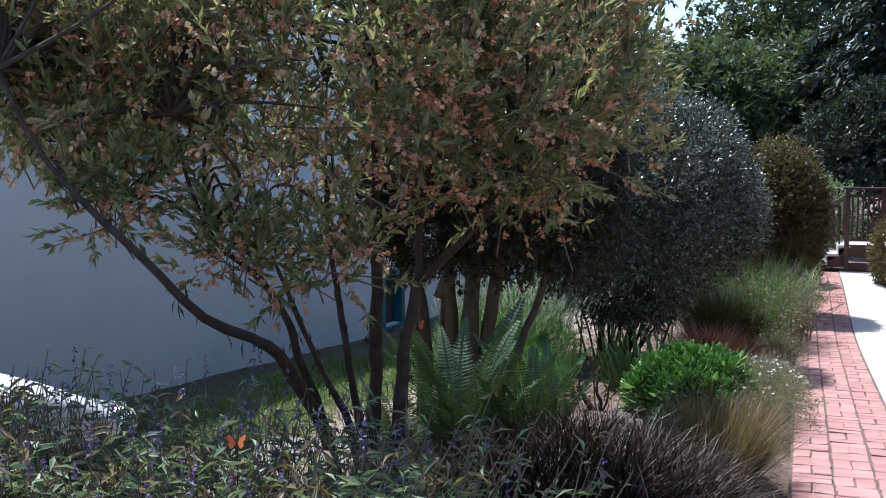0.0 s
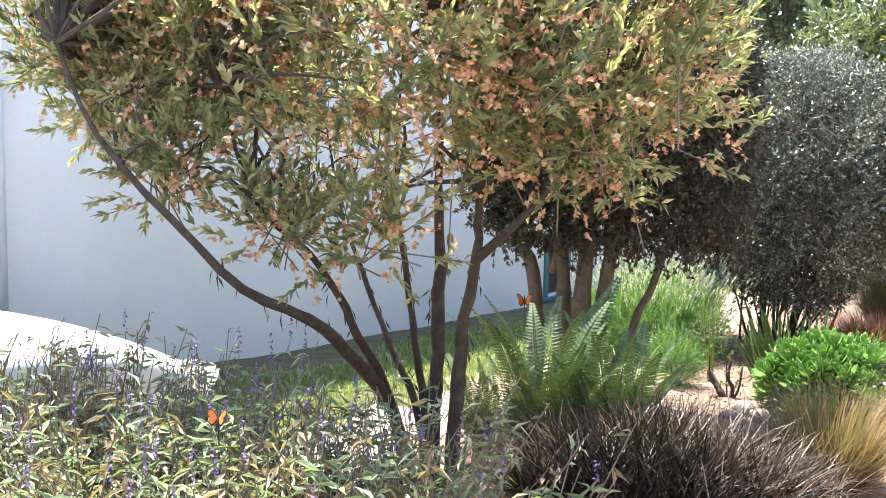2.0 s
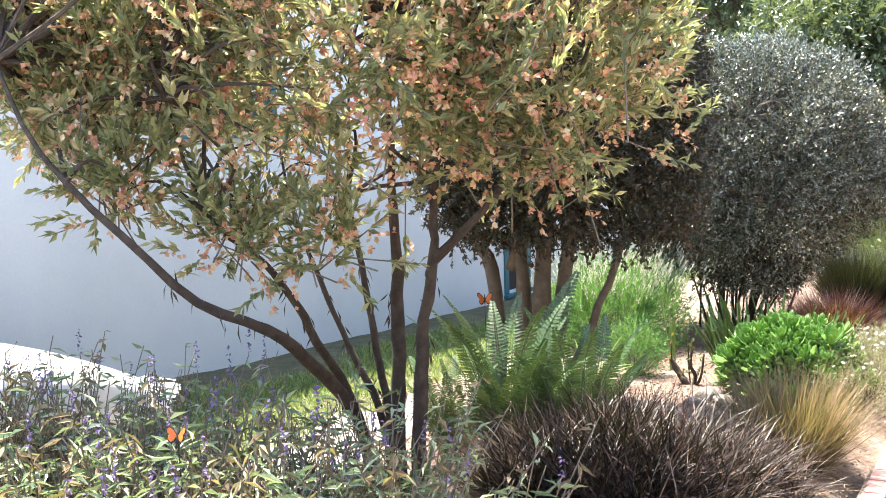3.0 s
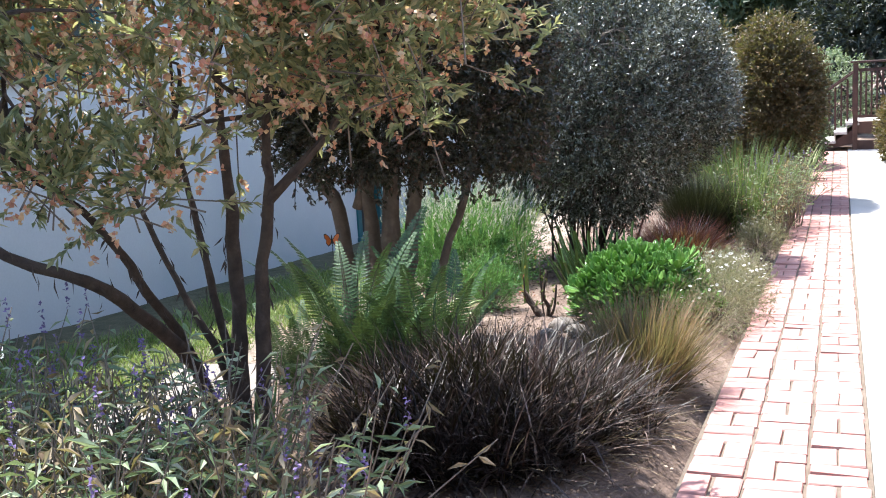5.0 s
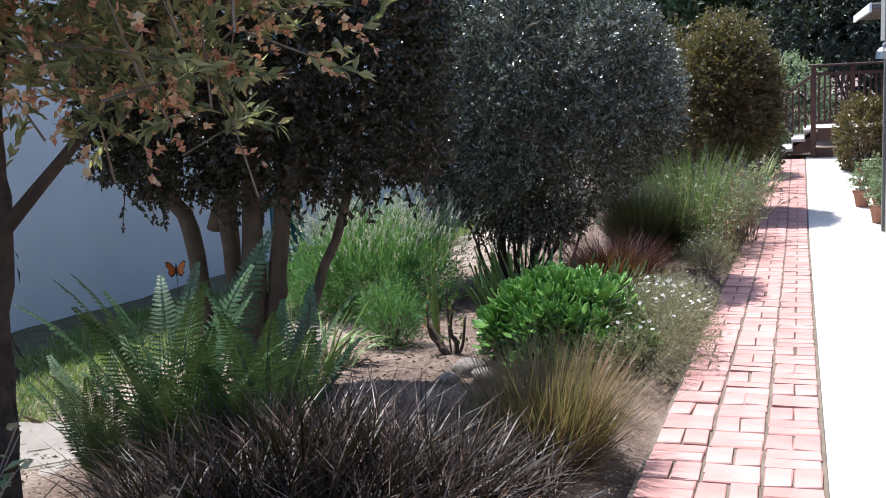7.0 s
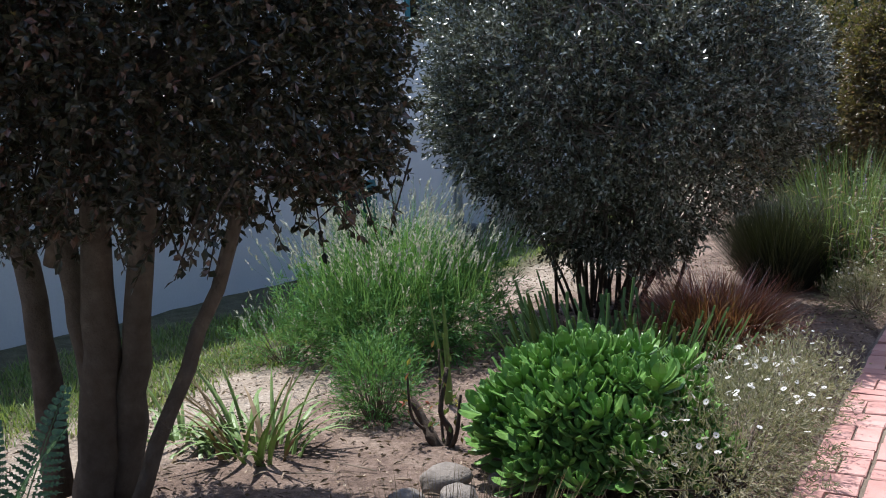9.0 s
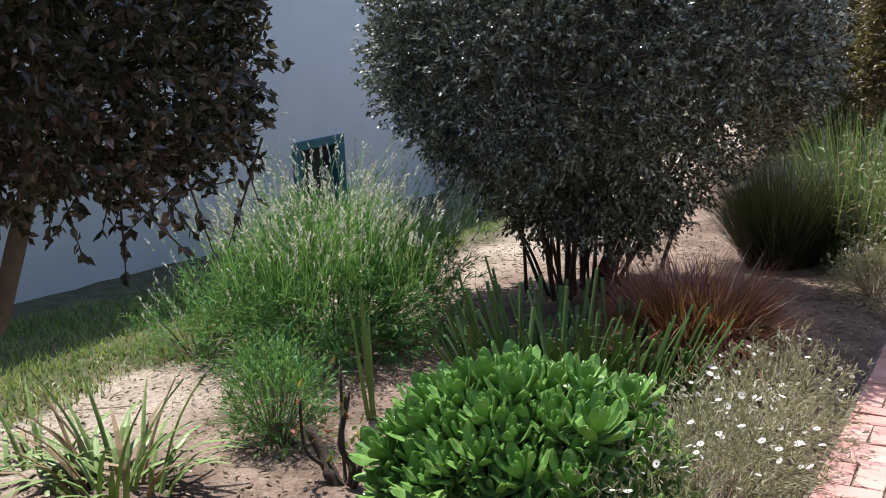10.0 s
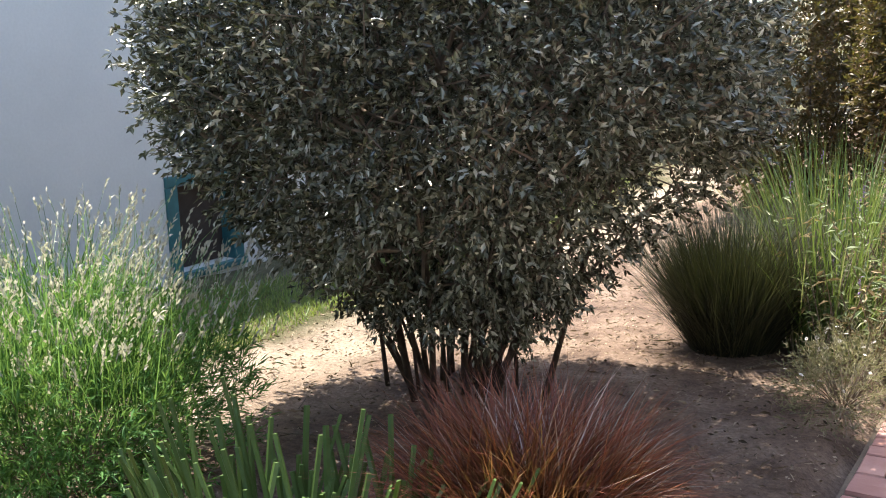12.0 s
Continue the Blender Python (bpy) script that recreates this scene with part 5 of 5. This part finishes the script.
# ---- grey house beside the path ----
def grey_house():
    th = thing("grey_house", (1.15, 6.3, -0.35), "grey painted house wall with dark corner trim", "house", kind="structure")
    b = Buf()
    box(b, 0.0, 0.2, -10, 7.02, -0.2, 3.0)
    part("wall", b, GREYPAINT, th)
    part("corner_board", bevel_box(-0.03, 0.21, 7.024, 7.12, -0.05, 3.0, 0.006), DARKTRIM, th)
    part("dark_strip", bevel_box(-0.028, -0.002, 5.4, 5.98, -0.05, 1.78, 0.004), DARKTRIM, th, "dark upright strip on the grey wall")
    part("belly_band", bevel_box(-0.07, -0.002, 6.5, 7.018, 1.98, 3.0, 0.004), GREYPAINT, th)
    part("frieze_board", bevel_box(-0.05, -0.002, 5.285, 7.018, 2.8, 3.0, 0.004), DARKTRIM, th, "dark brown frieze board")
    part("base_block", bevel_box(-0.06, -0.002, 5.1, 5.36, -0.02, 0.5, 0.008), WHITEPAINT, th)
    b = Buf()
    box(b, 0.2, 5.0, -10, -9.8, -0.2, 3.0)
    box(b, 0.2, 5.0, 6.82, 7.02, -0.2, 3.0)
    box(b, 4.8, 5.0, -9.8, 6.82, -0.2, 3.0)
    part("far_walls", b, GREYPAINT, th)
    b = Buf()
    box(b, -0.12, 5.2, -10.2, 7.2, 3.004, 3.15)
    part("roof", b, ROOFING, th)
    lamp = thing("wall_lamp", (1.15, 12.45, 1.58), "round metal wall lamp on the grey house", "lamp")
    b = Buf()
    tube(b, [(0.0, 0, 0), (-0.03, 0, 0)], 0.05, 14)
    part("back_plate", b, STEEL, lamp)
    b = Buf()
    tube(b, smooth_path([(-0.03, 0, 0), (-0.09, 0, 0.02), (-0.11, 0, -0.03)], 8), 0.012, 8)
    part("arm", b, STEEL, lamp)
    b = Buf()
    tube(b, [(-0.11, 0, -0.02), (-0.11, 0, -0.05), (-0.11, 0, -0.12)], [0.03, 0.055, 0.06], 14)
    part("shade", b, STEEL, lamp)


grey_house()


def annex():
    th = thing("brown_annex", (1.7, 18.2, 0.0), "dark brown outbuilding with white roof edge behind shrubs", "building", kind="structure")
    b = Buf()
    box(b, 0, 0.2, -3.4, 2.2, -0.3, 2.0)
    box(b, 0.2, 4, 2.0, 2.2, -0.3, 2.0)
    part("wall", b, REDWOOD, th)
    part("roof", bevel_box(-0.62, 4.2, -3.5, 0.2, 2.0, 2.07, 0.01), ROOFING, th)
    part("fascia", bevel_box(-0.65, -0.623, -3.5, 0.2, 1.97, 2.07, 0.004), WHITEPAINT, th, "white fascia board")


annex()


def potted_plant(at, seed, flower):
    rng = np.random.RandomState(seed)
    th = thing("potted_plant", (at[0], at[1], G(*at)), "leafy plant in a terracotta pot" + (" with red flowers" if flower else ""), "potted plant", "pots by the house")
    b = Buf()
    tube(b, [(0, 0, 0), (0, 0, 0.22), (0, 0, 0.23), (0, 0, 0.28)], [0.1, 0.14, 0.155, 0.16], 18)
    part("pot", b, TERRACOTTA, th, smooth=False)
    P, D = crown_points(rng, 200, (0, 0, 0.5), (0.2, 0.2, 0.26), (0.3, 1.0))
    lf = Buf()
    sprays(lf, P, D, rng, 6, 0.06, 0.05, 0.025)
    part("foliage", lf, L_SAGE, th)
    if flower:
        f = Buf()
        q = P[rng.randint(len(P), size=12)] + [0, 0, 0.05]
        for k in range(9):
            leaves(f, q, rng.normal(size=q.shape), 0.035, 0.03, rng)
        part("flowers", f, REDFLOWER, th, "red flowers")
    th.scale = (0.68, 0.68, 0.68)


for i, (x, y, f) in enumerate([(1.14, 13.95, False), (1.02, 15.0, True), (1.2, 15.6, False), (1.2, 14.5, False)]):
    potted_plant((x, y), 120 + i, f)


# ---- distant trees ----
def far_tree(name, label, at, height, r, mat, n, seed, conifer=False, trunk=0.3, bottom=0.2, leaf=0.3):
    rng = np.random.RandomState(seed)
    th = thing(name, (at[0], at[1], 0.3), label, "tree")
    b = Buf()
    tube(b, smooth_path([(0, 0, -0.4), (0.1, 0, height * 0.4), (0, 0.1, height * 0.95)], 10), np.linspace(trunk, 0.05, 11), 9)
    part("trunk", b, BARK_DARK, th, smooth=True)
    lf, br = Buf(), Buf()
    if conifer:
        k = int(height * 15)
        for i in range(k):
            z = height * (bottom + (1 - bottom) * i / k)
            a = i * 2.4 + rng.normal(0, 0.3)
            l = r * (1.02 - (z / height) ** 1.4) * rng.uniform(0.7, 1.1)
            d = np.array([math.cos(a), math.sin(a), 0])
            p = np.array([(0, 0, z), d * l * 0.5 + [0, 0, z + 0.05 * l], d * l + [0, 0, z - 0.18 * l]], float)
            p[0] = (0, 0, z)
            tube(br, smooth_path(p, 6), np.linspace(0.05, 0.012, 7), 4, False)
            m = int(30 + l * 75)
            s = rng.uniform(0.1, 1, m)
            pos = np.stack([np.interp(s, [0, 0.5, 1], p[:, q]) for q in range(3)], 1) + rng.normal(0, 0.12, (m, 3))
            ld = d + rng.normal(0, 0.5, (m, 3)) + [0, 0, -0.55]
            leaves(lf, pos, ld, rng.uniform(0.6, 1.3, m) * leaf, leaf * 0.34, rng)
    else:
        for q in range(9):
            a, u = rng.uniform(0, 6.28), rng.uniform(0, 1)
            c = np.array([math.cos(a) * r * 0.55, math.sin(a) * r * 0.55, height * (0.35 + 0.5 * u)])
            P, D = crown_points(rng, n // 9, c, (r * 0.55, r * 0.55, height * 0.24), (0.5, 1.05), 2.0, 0.35, 2.5)
            sprays(lf, P, D, rng, 6, leaf, leaf, leaf * 0.42, 0.1, 0.8)
            tube(br, smooth_path([(0, 0, height * 0.3), c * [0.5, 0.5, 0.8], c], 6), np.linspace(0.12, 0.03, 7), 5, False)
    part("crown", lf, mat, th)
    part("limbs", br, BARK_DARK, th)


far_tree("conifer", "tall dark conifer with drooping boughs behind the deck", (2.4, 27.5), 16, 3.4, L_CONIFER, 0, 131, True, 0.5, 0.06, 0.34)
far_tree("conifer", "tall dark conifer with drooping boughs", (7.0, 30), 18, 4.2, L_CONIFER, 0, 132, True, 0.5, 0.05, 0.4)
far_tree("conifer", "tall dark conifer with drooping boughs", (12.5, 31), 16, 4.2, L_CONIFER, 0, 133, True, 0.5, 0.05, 0.4)
far_tree("leafy_tree", "large green leafy tree behind the shrubs", (-8.6, 38), 15, 4.0, L_FAR, 3600, 134)
far_tree("leafy_tree", "dense green leafy tree beyond the white house", (-3.8, 27), 4.8, 2.8, L_FAR, 4200, 138, leaf=0.22)
far_tree("leafy_tree", "dense green leafy tree beyond the garden", (-1.4, 30), 4.6, 2.6, L_FAR, 4600, 139, leaf=0.2)
far_tree("leafy_tree", "green leafy tree behind the shrubs", (-2.0, 44), 10, 3.0, L_FAR, 2400, 135)
far_tree("leafy_tree", "green leafy tree behind the shrubs", (-10.5, 42), 17, 4.5, L_FAR, 2600, 136)
far_tree("leafy_tree", "broad green leafy tree behind the annex", (5.6, 29.5), 6, 2.6, L_FAR, 2000, 137, leaf=0.2)


# ---- brick path ----
def build_bricks():
    C = 0.21
    th = thing("brick_path", (0, 0, 0), "red brick path laid in basket weave with sandy joints", "path", kind="structure")
    b = Buf()
    yy = np.concatenate([np.linspace(-4, 10.5, 28), np.linspace(10.7, 19.9, 29)])
    z = gz(0, yy) - 0.009
    v = np.stack([np.stack([np.full(57, x), yy, z], 1) for x in (-0.23, 0.42)], 1).reshape(-1, 3)
    i = np.arange(56)[:, None] * 2
    b.add(v, i + [0, 1, 3, 2])
    part("joint_bed", b, MORTAR, th, "sandy joints")
    rng = np.random.RandomState(141)
    kinds = []
    for k in range(5):
        bm = bevel_box(-0.0478, 0.0478, -0.0985, 0.0985, -0.055, 0.0, 0.004)
        for q in bm.verts:
            q.co += Vector(rng.normal(0, 0.0016, 3))
        me = bpy.data.meshes.new("brick")
        bm.to_mesh(me)
        bm.free()
        me.materials.append(BRICK)
        kinds.append(me)
    rest = Buf()
    rv = {k: (np.array([q.co for q in me.vertices]), [list(p.vertices) for p in me.polygons]) for k, me in enumerate(kinds)}
    row = 0
    y = -3.79
    while y < 19.7:
        for c in range(3):
            along = (row + c) % 2 == 0
            x0 = -0.22 + c * C
            for h in (-1, 1):
                if along:
                    x, yc, a = x0 + C / 2 + h * 0.0515, y + C / 2, 0.0
                else:
                    x, yc, a = x0 + C / 2, y + C / 2 + h * 0.0515, 90.0
                fall = math.degrees(math.atan2(float(gz(0, yc + 0.1) - gz(0, yc - 0.1)), 0.2))
                m = pose(x + rng.normal(0, 0.002), yc + rng.normal(0, 0.002), float(gz(0, yc)) + rng.normal(0, 0.0018), fall, 0, 0) @ pose(0, 0, 0, rng.normal(0, 0.22), rng.normal(0, 0.22), a + rng.normal(0, 0.8))
                k = rng.randint(5)
                if 4.4 < y < 14.8:
                    ob = part("brick", kinds[k], None, th)
                    ob.matrix_basis = m
                else:
                    vv, ff = rv[k]
                    w = vv @ np.array(m.to_3x3()).T + np.array(m.translation)
                    by = {}
                    for f in ff:
                        by.setdefault(len(f), []).append(f)
                    rest.add(w, *[np.array(q) for q in by.values()])
        y += C
        row += 1
    part("more_bricks", rest, BRICK, th)["kind"] = "stuff"


build_bricks()
